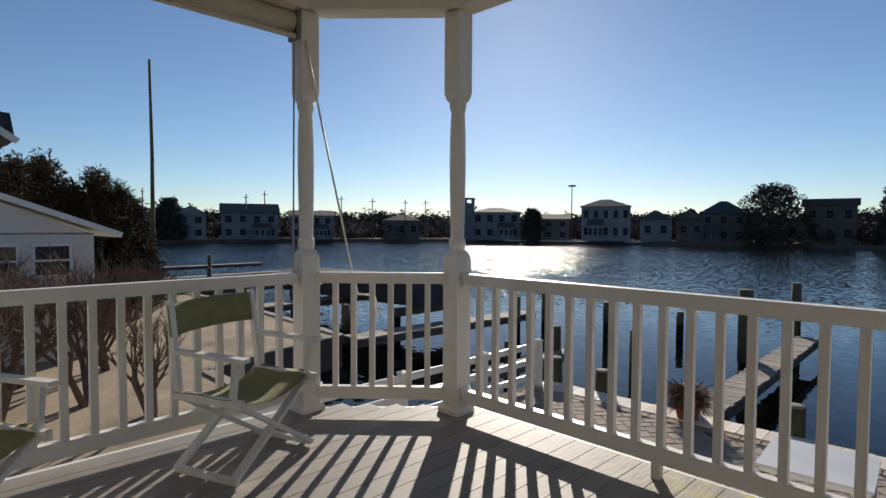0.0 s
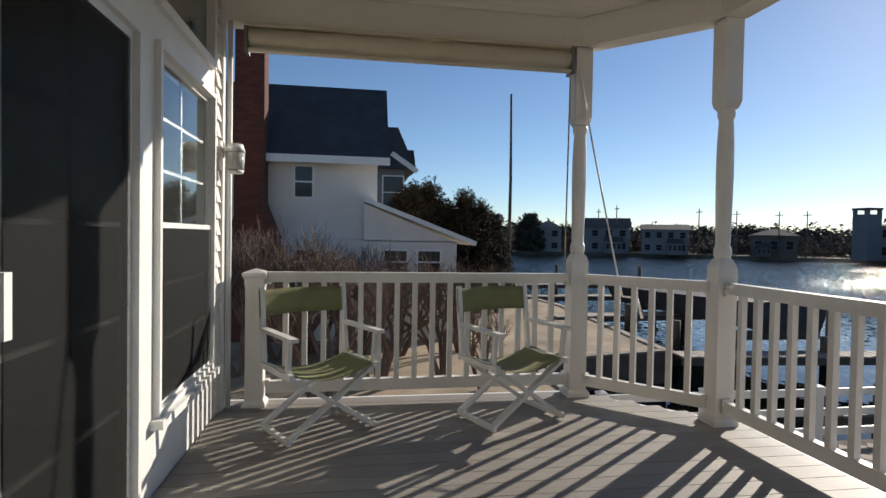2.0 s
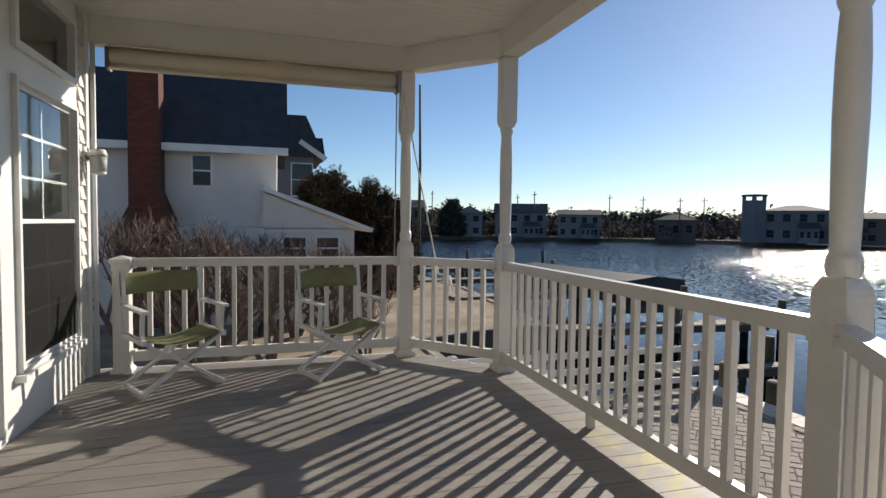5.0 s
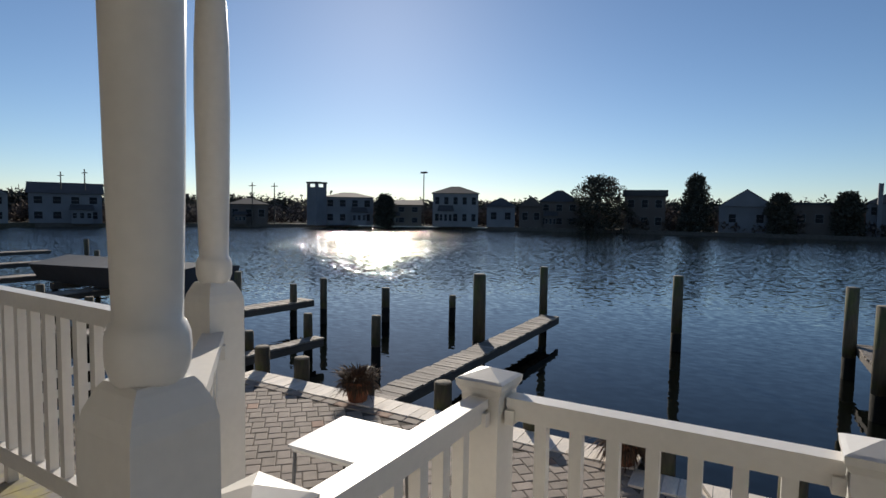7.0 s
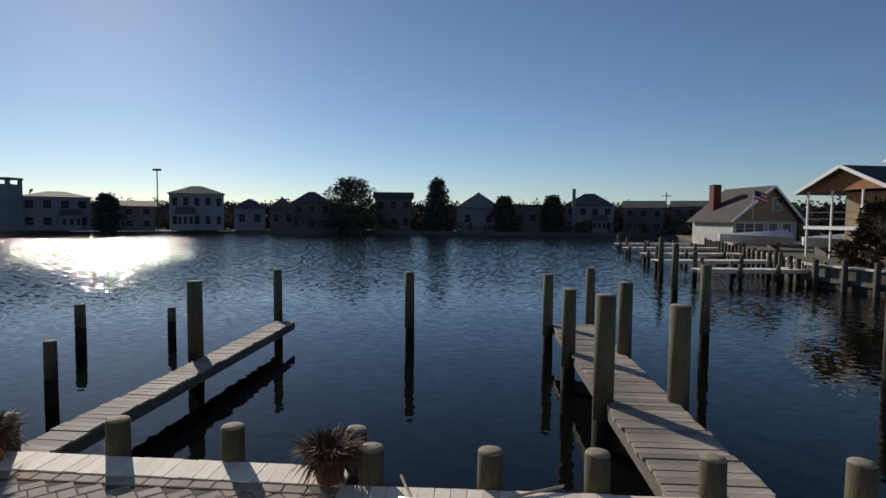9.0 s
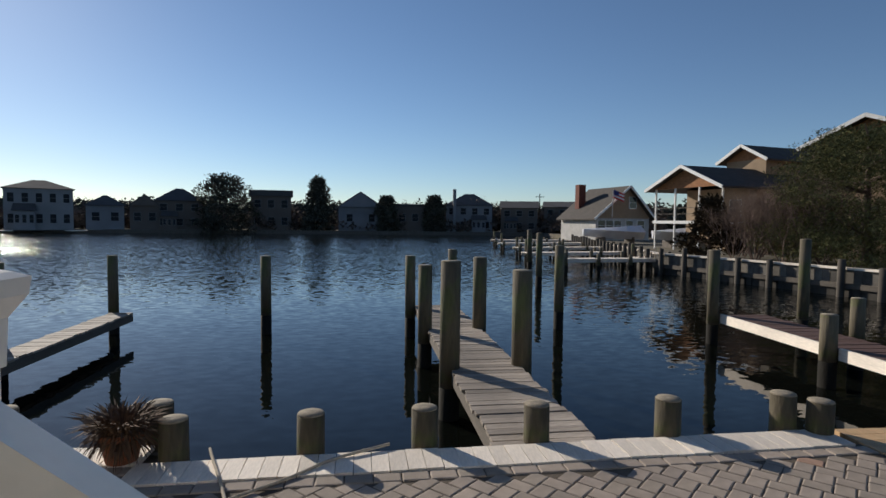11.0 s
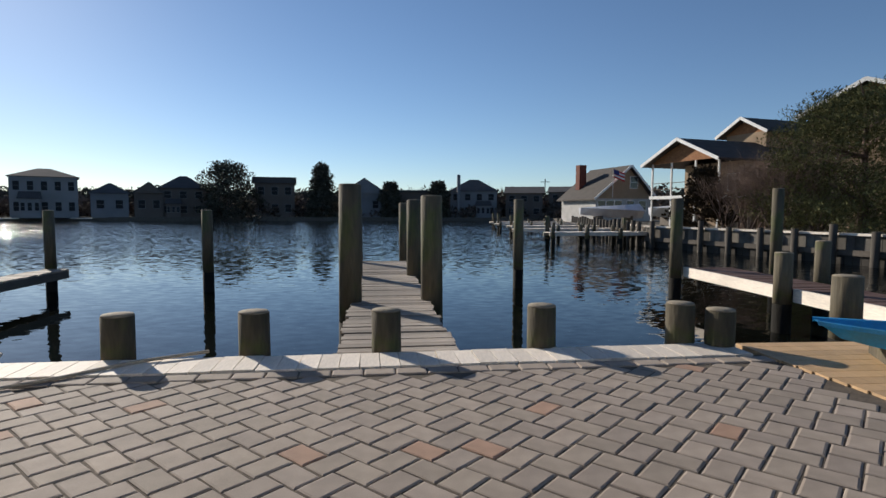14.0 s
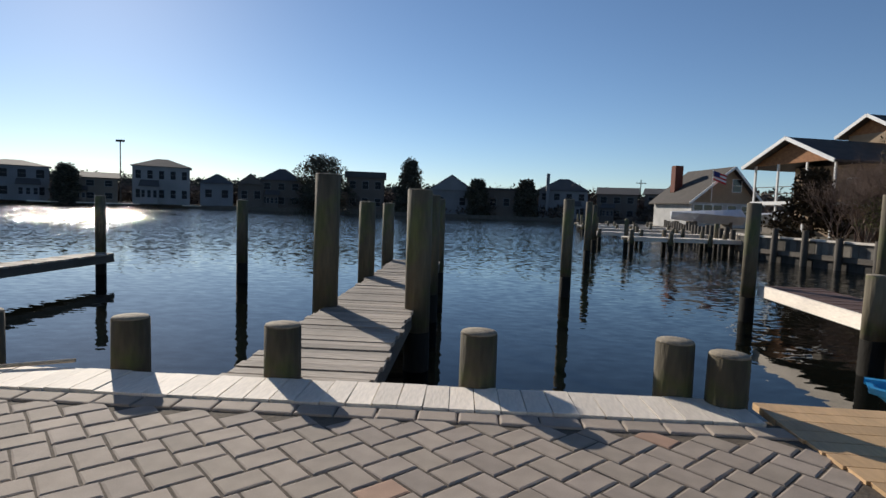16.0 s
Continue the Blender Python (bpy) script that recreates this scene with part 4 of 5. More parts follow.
def rope(pts, r, name, label):
    cu = bpy.data.curves.new(name, "CURVE")
    cu.dimensions = "3D"
    cu.bevel_depth, cu.bevel_resolution = r, 2
    sp = cu.splines.new("NURBS")
    sp.points.add(len(pts) - 1)
    for q, p in zip(sp.points, pts):
        q.co = (*p, 1)
    sp.use_endpoint_u = True
    tmp = bpy.data.objects.new(name, cu)
    me = bpy.data.meshes.new_from_object(tmp)
    bpy.data.objects.remove(tmp)
    me.materials.clear()
    me.materials.append(M_ROPE)
    return tagged(new(name, me), label, "rope")


rope([(4.72, -5.5, ZC + 0.03), (4.57, -5.2, ZC + 0.018), (4.49, -5.02, ZC + 0.018), (4.2, -4.77, ZP + 0.02), (4.03, -4.53, ZP + 0.015), (3.87, -4.34, ZP + 0.015), (3.69, -4.16, ZP + 0.015),
      (3.58, -4.02, ZP + 0.015), (3.46, -4.03, ZP + 0.015), (3.39, -4.22, ZP + 0.015), (3.42, -4.5, ZP + 0.015)], 0.013, "mooring_rope", "pale mooring rope lying across the pavers")
rope([(4.72, -3.98, ZC + 0.03), (4.51, -4.07, ZC + 0.018), (4.3, -4.17, ZP + 0.035), (4.02, -4.29, ZP + 0.03), (3.64, -4.45, ZP + 0.03), (3.45, -4.42, ZP + 0.03), (3.42, -4.55, ZP + 0.03)], 0.013, "mooring_rope",
     "pale mooring rope lying across the pavers")

# ---- house next door ----
H = thing("neighbour_house", "white two-storey neighbour house with a dark shingle roof and a lean-to", "house")
YH = 10.3


def hb(name, lo, hi, m, label=""):
    bm = B()
    box(bm, lo, hi)
    return part(name, bm, m, H, label)


hb("wall", (-9.0, YH, -1.3), (-1.98, YH + 6.5, 3.02), M_SIDING)
bm = B()
slab(bm, [(-9.3, YH - 0.35, 3.0), (-1.72, YH - 0.35, 3.0), (-1.70, YH + 1.6, 5.12), (-9.3, YH + 1.6, 5.12)], (0, 0, 0.09))
slab(bm, [(-9.3, YH + 1.6, 5.12), (-1.72, YH + 1.6, 5.12), (-1.72, YH + 6.7, 3.2), (-9.3, YH + 6.7, 3.2)], (0, 0, 0.09))
part("roof", bm, M_SHINGLE, H, "dark grey shingle roof")
hb("eave_board", (-9.3, YH - 0.40, 2.92), (-1.70, YH - 0.352, 3.10), M_TRIM)
bm = B()
slab(bm, [(-2.0, YH + 0.02, 3.0), (-2.0, YH + 1.6, 5.0), (-2.0, YH + 6.4, 3.0)], (0.03, 0, 0))
part("gable_wall", bm, M_SIDING, H)


def far_window(parent, c, w_, h_, axis="x", frame=M_TRIM, glass_=M_FGLASS, bar=True):
    """A framed window at c on a wall that runs along axis; sticks out a little on the viewer's side."""
    dx, dy = (w_ / 2, 0.03) if axis == "x" else (0.03, w_ / 2)
    bm = B()
    box(bm, (c[0] - dx, c[1] - dy, c[2] - h_ / 2), (c[0] + dx, c[1] + dy, c[2] + h_ / 2))
    win = part("window", bm, frame, parent)
    k = 0.05 if w_ < 1.6 else 0.08
    gx, gy = (w_ / 2 - k, 0.034) if axis == "x" else (0.034, w_ / 2 - k)
    for z0, z1 in ((-h_ / 2 + k, -0.02), (0.02, h_ / 2 - k)):
        bm = B()
        box(bm, (c[0] - gx, c[1] - gy, c[2] + z0), (c[0] + gx, c[1] + gy, c[2] + z1))
        part("pane", bm, glass_, win)
    return win


far_window(H, (-3.74, YH, 2.5), 0.5, 0.82)
hb("lean_to_wall", (-4.6, YH - 0.6, -1.3), (-0.08, YH - 0.02, 1.12), M_SIDING)
bm = B()
slab(bm, [(-2.3, YH - 0.75, 2.02), (0.36, YH - 0.75, 1.03), (0.36, YH + 4, 1.03), (-2.3, YH + 4, 2.02)], (0.03, 0, 0.10))
part("lean_to_roof", bm, M_TRIM, H)
bm = B()
slab(bm, [(-2.3, YH - 0.6, 1.1), (-0.08, YH - 0.6, 1.1), (-2.3, YH - 0.6, 1.98)], (0, 0.5, 0))
part("lean_to_gable", bm, M_SIDING, H)
for x in (-1.55, -0.75):
    far_window(H, (x, YH - 0.6, 0.62), 0.62, 0.62)
far_window(H, (-3.6, YH - 0.6, 0.6), 0.7, 0.62)
ch_ = thing("chimney", "tall red brick chimney with sloped shoulders on the neighbour house", "chimney", at=(0, 0, 0))
bm = B()
CX0, CX1, CY = -5.22, -4.58, YH - 0.62
slab(bm, [(CX0 - 0.3, CY, -1.3), (CX1 + 0.50, CY, -1.3), (CX1 + 0.50, CY, 0.75), (CX1 + 0.02, CY, 1.95), (CX1, CY, 6.1), (CX0, CY, 6.1), (CX0, CY, 1.6), (CX0 - 0.3, CY, 1.0)], (0, 0.58, 0))
part("core", bm, M_MORTAR, ch_)
bm = B()
box(bm, (-0.1, -0.006, -0.031), (0.1, 0.008, 0.031))
bme = mesh("brick", bm, M_BRICK)
kb = 0
z = 0.9
while z < 5.9 and kb < 300:
    x = CX0 + 0.005 + (0.105 if int(z / 0.075) % 2 else 0.0)
    xe = CX1 + (max(0, 1.95 - z) * 0.4)
    while x + 0.2 < xe + 0.02 and kb < 300:
        piece("brick", bme, ch_, Matrix.Translation((x + 0.1, CY, z)))
        kb += 1
        x += 0.212
    z += 0.075
# grey house behind it
G = thing("grey_house", "blue-grey house with steep gables behind the white house", "house")
bm = B()
box(bm, (-4.2, YH + 9, -1.3), (-0.55, YH + 14, 4.0))
part("wall", bm, M_FWALLS[1], G)
bm = B()
slab(bm, [(-4.4, YH + 8.7, 5.6), (-0.85, YH + 8.7, 5.6), (-0.1, YH + 8.7, 3.95), (-4.6, YH + 8.7, 3.95)], (0, 5.6, 0))
part("roof", bm, M_SHINGLE, G)
bm = B()
slab(bm, [(-1.15, YH + 9.6, 5.62), (-0.62, YH + 9.6, 4.85), (-0.12, YH + 9.6, 4.85), (0.0, YH + 9.6, 4.0), (-1.15, YH + 9.6, 4.0)], (0, 2, 0))
part("dormer", bm, M_SHINGLE, G)
bm = B()
beam(bm, (-0.05, YH + 8.65, 3.85), (-1.1, YH + 8.65, 4.55), 0.06, 0.2)
part("barge_board", bm, M_TRIM, G)
far_window(G, (-1.0, YH + 8.98, 3.0), 0.9, 1.4)
tall = thing("flagpole", "tall thin dark pole standing by the shore", "pole", at=(4.7, 22.0, -1.3))
bm = B()
tube(bm, (0, 0, 0), (0.03, 0, 5.2), 0.095, 0.075, 10)
tube(bm, (0.03, 0, 5.2), (-0.02, 0, 9.3), 0.07, 0.05, 10)
part("pole", bm, M_PILE, tall)

# ---- covered boat ----
e = thing("covered_boat", "boat under a dark grey tarpaulin on a lift", "boat")
bm = B()
prof = []
for i in range(9):
    u = i / 8
    wd_ = 1.25 * (1 - 0.55 * max(0, u - 0.5) ** 1.5)
    yy, zt = 17.0 - 8.0 * u, -0.45 + 0.28 * u
    prof.append([bm.verts.new((8.55 + s * wd_ * k, yy, z)) for s, k, z in ((-1, 0.75, -1.15 + 0.12 * u), (-1, 1.0, zt - 0.12), (0, 0.0, zt + 0.12 * (1 - u)), (1, 1.0, zt - 0.12), (1, 0.75, -1.15 + 0.12 * u))])
for a, b in zip(prof, prof[1:]):
    for i in range(4):
        bm.faces.new((a[i], a[i + 1], b[i + 1], b[i]))
    bm.faces.new((a[4], a[0], b[0], b[4]))
bm.faces.new(prof[0])
bm.faces.new(prof[-1][::-1])
part("tarpaulin", bm, M_TARP, e)
for y in (9.6, 15.5):
    bm = B()
    box(bm, (7.35, y - 0.12, -1.32), (9.75, y + 0.12, -1.1))
    part("lift_beam", bm, M_DOCKB, e)
    for x in (7.45, 9.65):
        bm = B()
        tube(bm, (x, y, -3.7), (x, y, -1.2), 0.1, seg=10)
        part("lift_pile", bm, M_WET, e)

# ---- trees ----


def leafy(bm, rnd, c, rx, rz, n, size, droop=0.0, thin=1.0):
    """Small leaf sprays scattered through a clump."""
    for i in range(n):
        v = Vector((rnd.gauss(0, 1), rnd.gauss(0, 1), rnd.gauss(0, 1))).normalized() * rnd.random() ** 0.4
        p = c + Vector((v.x * rx, v.y * rx, v.z * rz))
        a = Vector((rnd.uniform(-1, 1), rnd.uniform(-1, 1), rnd.uniform(-0.3, 1.0) - droop)).normalized() * size * rnd.uniform(0.6, 1.4)
        s = a.orthogonal().normalized() * size * thin * rnd.uniform(0.15, 0.4)
        bm.faces.new([bm.verts.new(q) for q in (p, p + a * 0.5 + s, p + a, p + a * 0.5 - s)])


def evergreen(x, y, z, h, r, seed, material, label, leaves=3500, size=0.16, cone=True, name="evergreen_tree", clumps=34, thin=1.0):
    e = thing(name, label, "tree", "trees", at=(x, y, z))
    rnd = random.Random(seed)
    bm = B()
    tube(bm, (0, 0, 0), (0.03 * h, 0, h * 0.92), 0.035 * h, 0.008 * h, 8)
    for i in range(14):
        zz = h * rnd.uniform(0.2, 0.85)
        a = rnd.uniform(0, 6.28)
        l = r * (1 - zz / h) if cone else r * 0.8
        tube(bm, (0, 0, zz), (math.cos(a) * l, math.sin(a) * l, zz + 0.12 * h), 0.012 * h, 0.003 * h, 5)
    part("trunk", bm, M_TWIG, e)
    bm = B()
    for i in range(clumps):
        u = (i + 0.5) / clumps
        zz = h * (0.06 + 0.88 * u)
        rr = r * ((1 - u) ** 0.75 if cone else math.sin(math.pi * (0.32 + 0.62 * u)) ** 0.7)
        a = i * 2.4 + rnd.uniform(-0.4, 0.4)
        q = rr * rnd.uniform(0.45, 0.95)
        c = Vector((math.cos(a) * q, math.sin(a) * q, zz))
        leafy(bm, rnd, c, r * rnd.uniform(0.22, 0.42), h * rnd.uniform(0.05, 0.1), leaves // clumps, size, 0.0, thin)
    part("crown", bm, material, e)
    return e


def twigs(bm, rnd, p, d, l, r, depth):
    q = p + d * l
    tube(bm, p, q, r, r * 0.65, 5 if depth > 1 else 3, caps=False)
    if depth:
        for i in range(rnd.choice((2, 3, 3))):
            nd = (d + Vector((rnd.uniform(-1, 1), rnd.uniform(-1, 1), rnd.uniform(-0.35, 0.7))) * 0.62).normalized()
            twigs(bm, rnd, p.lerp(q, rnd.uniform(0.55, 1.0)), nd, l * rnd.uniform(0.6, 0.85), r * 0.6, depth - 1)


def bare(x, y, z, h, seed, stems=4, depth=5, label="bare brown winter shrub with tangled twigs", name="bare_shrub", r=0.02):
    e = thing(name, label, "shrub" if "shrub" in name else "tree", "bare shrubs", at=(x, y, z))
    rnd = random.Random(seed)
    bm = B()
    for i in range(stems):
        a = rnd.uniform(0, 6.28)
        d = Vector((math.cos(a) * 0.45, math.sin(a) * 0.45, 1)).normalized()
        twigs(bm, rnd, Vector((math.cos(a) * 0.1, math.sin(a) * 0.1, 0)), d, h * 0.3, r * h, depth)
    part("branchwork", bm, M_TWIG, e)
    return e


for i, (x, y, h) in enumerate(((-2.9, 6.9, 2.9), (-2.1, 5.6, 2.7), (-0.9, 6.3, 2.6), (-3.6, 7.6, 3.1), (-1.6, 8.0, 2.8), (-0.4, 5.2, 1.8), (-3.0, 5.0, 2.4), (-4.4, 6.5, 3.3), (-0.2, 8.3, 2.4), (-3.3, 8.4, 3.2), (-2.4, 8.2, 2.9), (-4.0, 8.0, 3.3))):
    bare(x, y, -1.25, h, 11 + i)
for i, (x, y, top, r) in enumerate(((-0.05, 15.0, 3.15, 1.1), (1.15, 15.0, 2.85, 1.0), (-0.9, 15.6, 2.8, 1.0), (1.75, 15.3, 2.5, 0.8), (0.6, 15.2, 2.5, 1.0), (2.2, 15.8, 2.0, 0.9), (2.9, 18.5, 2.3, 1.2), (-0.4, 17.0, 3.3, 1.2))):
    evergreen(x, y, -1.3, top + 1.3, r, 3 + i, M_CEDAR, "dark brown-green cedar with pointed tops behind the lean-to", 9000, 0.15, thin=0.55, clumps=44)
for i, (x, y) in enumerate(((0.6, 12.4), (1.5, 13.4), (2.2, 14.3))):
    bare(x, y, -1.25, 2.0, 31 + i)



def bank(x, y, turn=1.2, k=1.06):
    """Places on the near bank, swung and stretched about the foot of the stairs."""
    a = math.radians(turn)
    dx, dy = (x - 0.2) * k, (y + 6.3) * k
    return 0.2 + dx * math.cos(a) - dy * math.sin(a), -6.3 + dx * math.sin(a) + dy * math.cos(a)


# right shore: big juniper, bare trees, cedar
evergreen(*bank(20.4, -25.2), -1.1, 6.2, 3.9, 21, M_PINEY, "large dense evergreen juniper on the near bank", 70000, 0.16, cone=False, clumps=150, thin=0.4)
evergreen(*bank(17.2, -27.0), -1.1, 6.1, 3.5, 22, M_PINEY, "dense evergreen juniper on the near bank", 40000, 0.16, cone=False, clumps=110, thin=0.4)
evergreen(*bank(26.0, -21.9), -1.05, 3.3, 1.7, 23, M_CEDAR, "small dark cedar by the timber bulkhead", 4000, 0.2)
for i, (x, y, h) in enumerate(((19.5, -19.5, 5.6), (21.0, -20.5, 5.8), (18.2, -19.6, 5.6), (22.4, -21.0, 5.6), (23.5, -23.0, 6.4), (20.0, -22.5, 7.0), (20.3, -19.2, 4.6), (22.0, -21.5, 6.4), (18.8, -21.0, 6.6), (17.6, -20.6, 6.2))):
    bare(*bank(1 + (x - 1) * 1.2, -6.5 + (y + 6.5) * 1.22), -1.05, h * 0.76, 51 + i, 8, 6, "bare brown winter tree with a haze of fine twigs", "bare_tree", 0.006)

# ---- right bank ----
bm = B()
bk = thing("bank_bulkhead", "grey timber bulkhead along the wooded bank", "bulkhead", kind="structure")
LINE = [bank(*p) for p in ((4.5, -25.2), (12, -23.7), (20, -21.7), (27, -19.6), (44, -23), (60, -26))]
prism(bm, [(x, y - 0.06) for x, y in LINE] + [(64, -60), (-60, -60), (-60, -12.4), (4.3, -12.4)], -4, -1.0)
solid("ground_bank", bm, M_LAND, "brown winter lawn on the near bank", "ground", kind="structure")
for p, q in zip(LINE, LINE[1:]):
    bm = B()
    L = (Vector(q) - Vector(p)).length
    n = int(L / 0.3)
    for lo, hi, off, m_ in ((-1.5, -0.9, 0.0, M_PANEL), (-4.0, -1.49, 0.05, M_CONC)):
        bm = B()
        for i in range(n):
            a, b = Vector(p).lerp(Vector(q), i / n), Vector(p).lerp(Vector(q), (i + 0.94) / n)
            beam(bm, (a.x, a.y + off, (lo + hi) / 2), (b.x, b.y + off, (lo + hi) / 2), 0.06, hi - lo)
        part("sheathing", bm, m_, bk)
    bm = B()
    beam(bm, (p[0], p[1] + 0.12, -1.52), (q[0], q[1] + 0.12, -1.52), 0.1, 0.2)
    part("wale", bm, M_DOCKB, bk)
    m = int(L / 1.3)
    for i in range(m):
        a = Vector(p).lerp(Vector(q), (i + 0.5) / m)
        bm = B()
        tube(bm, (a.x, a.y + 0.3, -3.7), (a.x + random.uniform(-0.04, 0.04), a.y + 0.3, random.uniform(-0.75, -0.45)), 0.14, 0.13, 10)
        part("fender_pile", bm, M_DPILE, bk)
    bm = B()
    beam(bm, (p[0], p[1] - 0.05, -0.87), (q[0], q[1] - 0.05, -0.87), 0.34, 0.08)
    part("cap", bm, M_CAP, bk)
for (p, q, w_) in (((28.2, -24.3), (28.0, -18.9), 0.9), ((27.5, -20.5), (26.8, -14.4), 0.9), ((33.5, -22), (32.0, -14.0), 1.0), ((40, -24), (38.5, -15.0), 1.0), ((48, -25), (46, -15.5), 1.0), ((56, -26), (54, -16.5), 1.0)):
    p, q = bank(*p), bank(*q)
    dock(p, q, w_, -1.15, 0.3, label="sun-bleached neighbour dock on the near bank", mat_=M_CAP, beam_mat=M_CAP)
    for i in range(4):
        a = Vector(p).lerp(Vector(q), 0.1 + 0.29 * i)
        piling(a.x + 0.55, a.y, random.uniform(-0.95, -0.65) + 0.5 * (i == 3), 0.11, seg=8)
        piling(a.x - 0.55, a.y, random.uniform(-1.1, -0.8), 0.11, seg=8)

# gabled houses on the bank


def gable_house(name, label, x, y, turn, half, eave, peak, depth, wall_m, porch=0.0, left=None, roof_m=None):
    """A house whose gable looks to local -x."""
    e = thing(name, label, "house", at=(x, y, -1.2), turn=turn)
    bm = B()
    left = left or half
    slab(bm, [(0, -half, eave), (0, 0, peak), (0, left, eave)], (0.2, 0, 0))
    part("gable_wall", bm, M_TAN if roof_m else M_CEDARSH, e, "tan gable" if roof_m else "cedar-shingled gable")
    bm = B()
    for s_ in (-1, 1):
        o = (half if s_ < 0 else left) + 0.35
        slab(bm, [(-0.5, s_ * o, eave - 0.18), (-0.5, 0, peak + 0.06), (depth, 0, peak + 0.06), (depth, s_ * o, eave - 0.18)], (0, 0, 0.12))
    part("roof", bm, M_BROOF, e, "grey-brown shingle roof")
    for s_ in (-1, 1):
        bm = B()
        beam(bm, (-0.53, s_ * ((half if s_ < 0 else left) + 0.4), eave - 0.12), (-0.53, 0, peak + 0.12), 0.06, 0.2)
        part("barge_board", bm, M_TRIM, e)
    bm = B()
    box(bm, (porch, -half + 0.1, 0), (depth - 0.3, left - 0.1, eave))
    part("wall", bm, wall_m, e)
    for yy in (-half * 0.45, half * 0.45) if left == half else (-half * 0.6, -half * 0.1, left * 0.3, left * 0.55, left * 0.8):
        far_window(e, (porch, yy, eave * 0.7), 0.9, 1.1, "y")
    if porch:
        for yy in (-half + 0.1, -half * 0.35, half * 0.35, half - 0.1):
            bm = B()
            box(bm, (0.02, yy - 0.05, 0), (0.12, yy + 0.05, eave))
            part("porch_post", bm, M_TRIM, e)
        bm = B()
        box(bm, (-0.1, -half, 1.95), (porch - 0.01, half, 2.15))
        part("porch_floor", bm, M_TRIM, e)
        for z in (2.6, 3.0):
            bm = B()
            box(bm, (0.05, -half + 0.2, z - 0.02), (0.09, half - 0.2, z + 0.02))
            part("porch_rail", bm, M_DOCKB, e)
    return e


gable_house("porch_house", "tall house with a cedar-shingled gable porch and white posts", 34.5, -24.5, -75, 2.95, 4.3, 5.55, 8.5, M_TAN, 2.8)
gable_house("upper_house", "brown house with a white-trimmed gable behind the porch house", 36.75, -30.0, -75, 1.7, 6.4, 7.3, 6.5, M_TAN)
gable_house("brown_house", "brown house with a white-trimmed roof behind the junipers", 26.3, -29.7, -70, 3.0, 6.3, 7.45, 9, M_TAN)
e = gable_house("tan_house", "low tan waterside house with a brown roof and white walls", 53.9, -29.0, 12, 2.7, 2.4, 5.5, 7.2, M_GREYW, 0.0, 3.7, M_BROOF)
far_window(e, (-0.02, -0.6, 4.0), 0.9, 1.2, "y")
bm = B()
box(bm, (4.6, 2.0, 3.4), (5.4, 2.8, 6.0))
part("chimney", bm, M_BRICK, e, "red brick chimney")
up_ = thing("utility_pole", "grey wooden utility pole with a transformer can on the wooded bank", "pole", "utility poles", at=(25.4, -30.9, -1.05))
bm = B()
tube(bm, (0, 0, 0), (0, 0, 10.6), 0.17, 0.13, 12)
part("pole", bm, M_DPILE, up_)
bm = B()
lathe(bm, [(0.2, 0), (0.3, 0.03), (0.3, 1.0), (0.26, 1.06), (0.08, 1.1)], (-0.36, 0.3, 8.3), 16)
part("transformer", bm, M_METAL, up_, "grey transformer can")
bm = B()
beam(bm, (-0.9, 0.9, 9.9), (0.9, -0.9, 9.9), 0.1, 0.12)
part("crossarm", bm, M_DPILE, up_)
fl = thing("flag", "red white and navy striped flag on a short pole", "flag")
bm = B()
tube(bm, (53.10, -27.10, 1.3), (52.50, -26.90, 4.0), 0.035, seg=6)
part("pole", bm, M_TRIM, fl)
for i in range(5):
    bm = B()
    slab(bm, [(52.50, -26.95, 3.95 - 0.15 * i), (52.40, -28.00, 3.6 - 0.17 * i), (52.40, -28.00, 3.43 - 0.17 * i), (52.50, -26.95, 3.80 - 0.15 * i)], (0.02, 0, 0))
    part("stripe", bm, M_RED if i % 2 == 0 else M_WRAP, fl)
bm = B()
slab(bm, [(52.47, -26.95, 3.97), (52.42, -27.45, 3.81), (52.42, -27.45, 3.38), (52.47, -26.95, 3.52)], (-0.02, 0, 0))
part("canton", bm, M_NAVY, fl)


def wrapped_boat(x, y, L, turn):
    e = thing("wrapped_boat", "boat in white winter shrink wrap on stands", "boat", "wrapped boats", at=(x, y, -0.98), turn=turn)
    bm = B()
    rr = []
    for i in range(9):
        u = i / 8
        w_ = 1.0 * math.sin(math.pi * min(1, 0.25 + 0.75 * u * 0.98)) ** 0.6 if u > 0 else 0.75
        rr.append([bm.verts.new((L * (u - 0.5), s * w_ * k, z)) for s, k, z in ((-1, 0.45, 0.35 + 0.3 * u * u), (-1, 1.0, 0.95 + 0.25 * u), (0, 0, 1.55 - 0.35 * u), (1, 1.0, 0.95 + 0.25 * u), (1, 0.45, 0.35 + 0.3 * u * u))])
    for a, b in zip(rr, rr[1:]):
        for i in range(4):
            bm.faces.new((a[i], a[i + 1], b[i + 1], b[i]))
        bm.faces.new((a[4], a[0], b[0], b[4]))
    bm.faces.new(rr[0])
    bm.faces.new(rr[-1][::-1])
    part("wrap", bm, M_WRAP, e)
    for u in (-0.3, 0.2):
        bm = B()
        box(bm, (L * u - 0.1, -0.6, -0.04), (L * u + 0.1, 0.6, 0.55))
        part("stand", bm, M_DOCKB, e)


wrapped_boat(*bank(42.0, -23.7), 5.6, 102)
wrapped_boat(*bank(36, -25.9), 4.2, 95)

# ---- far shore ----
before_shore = set(bpy.data.objects)


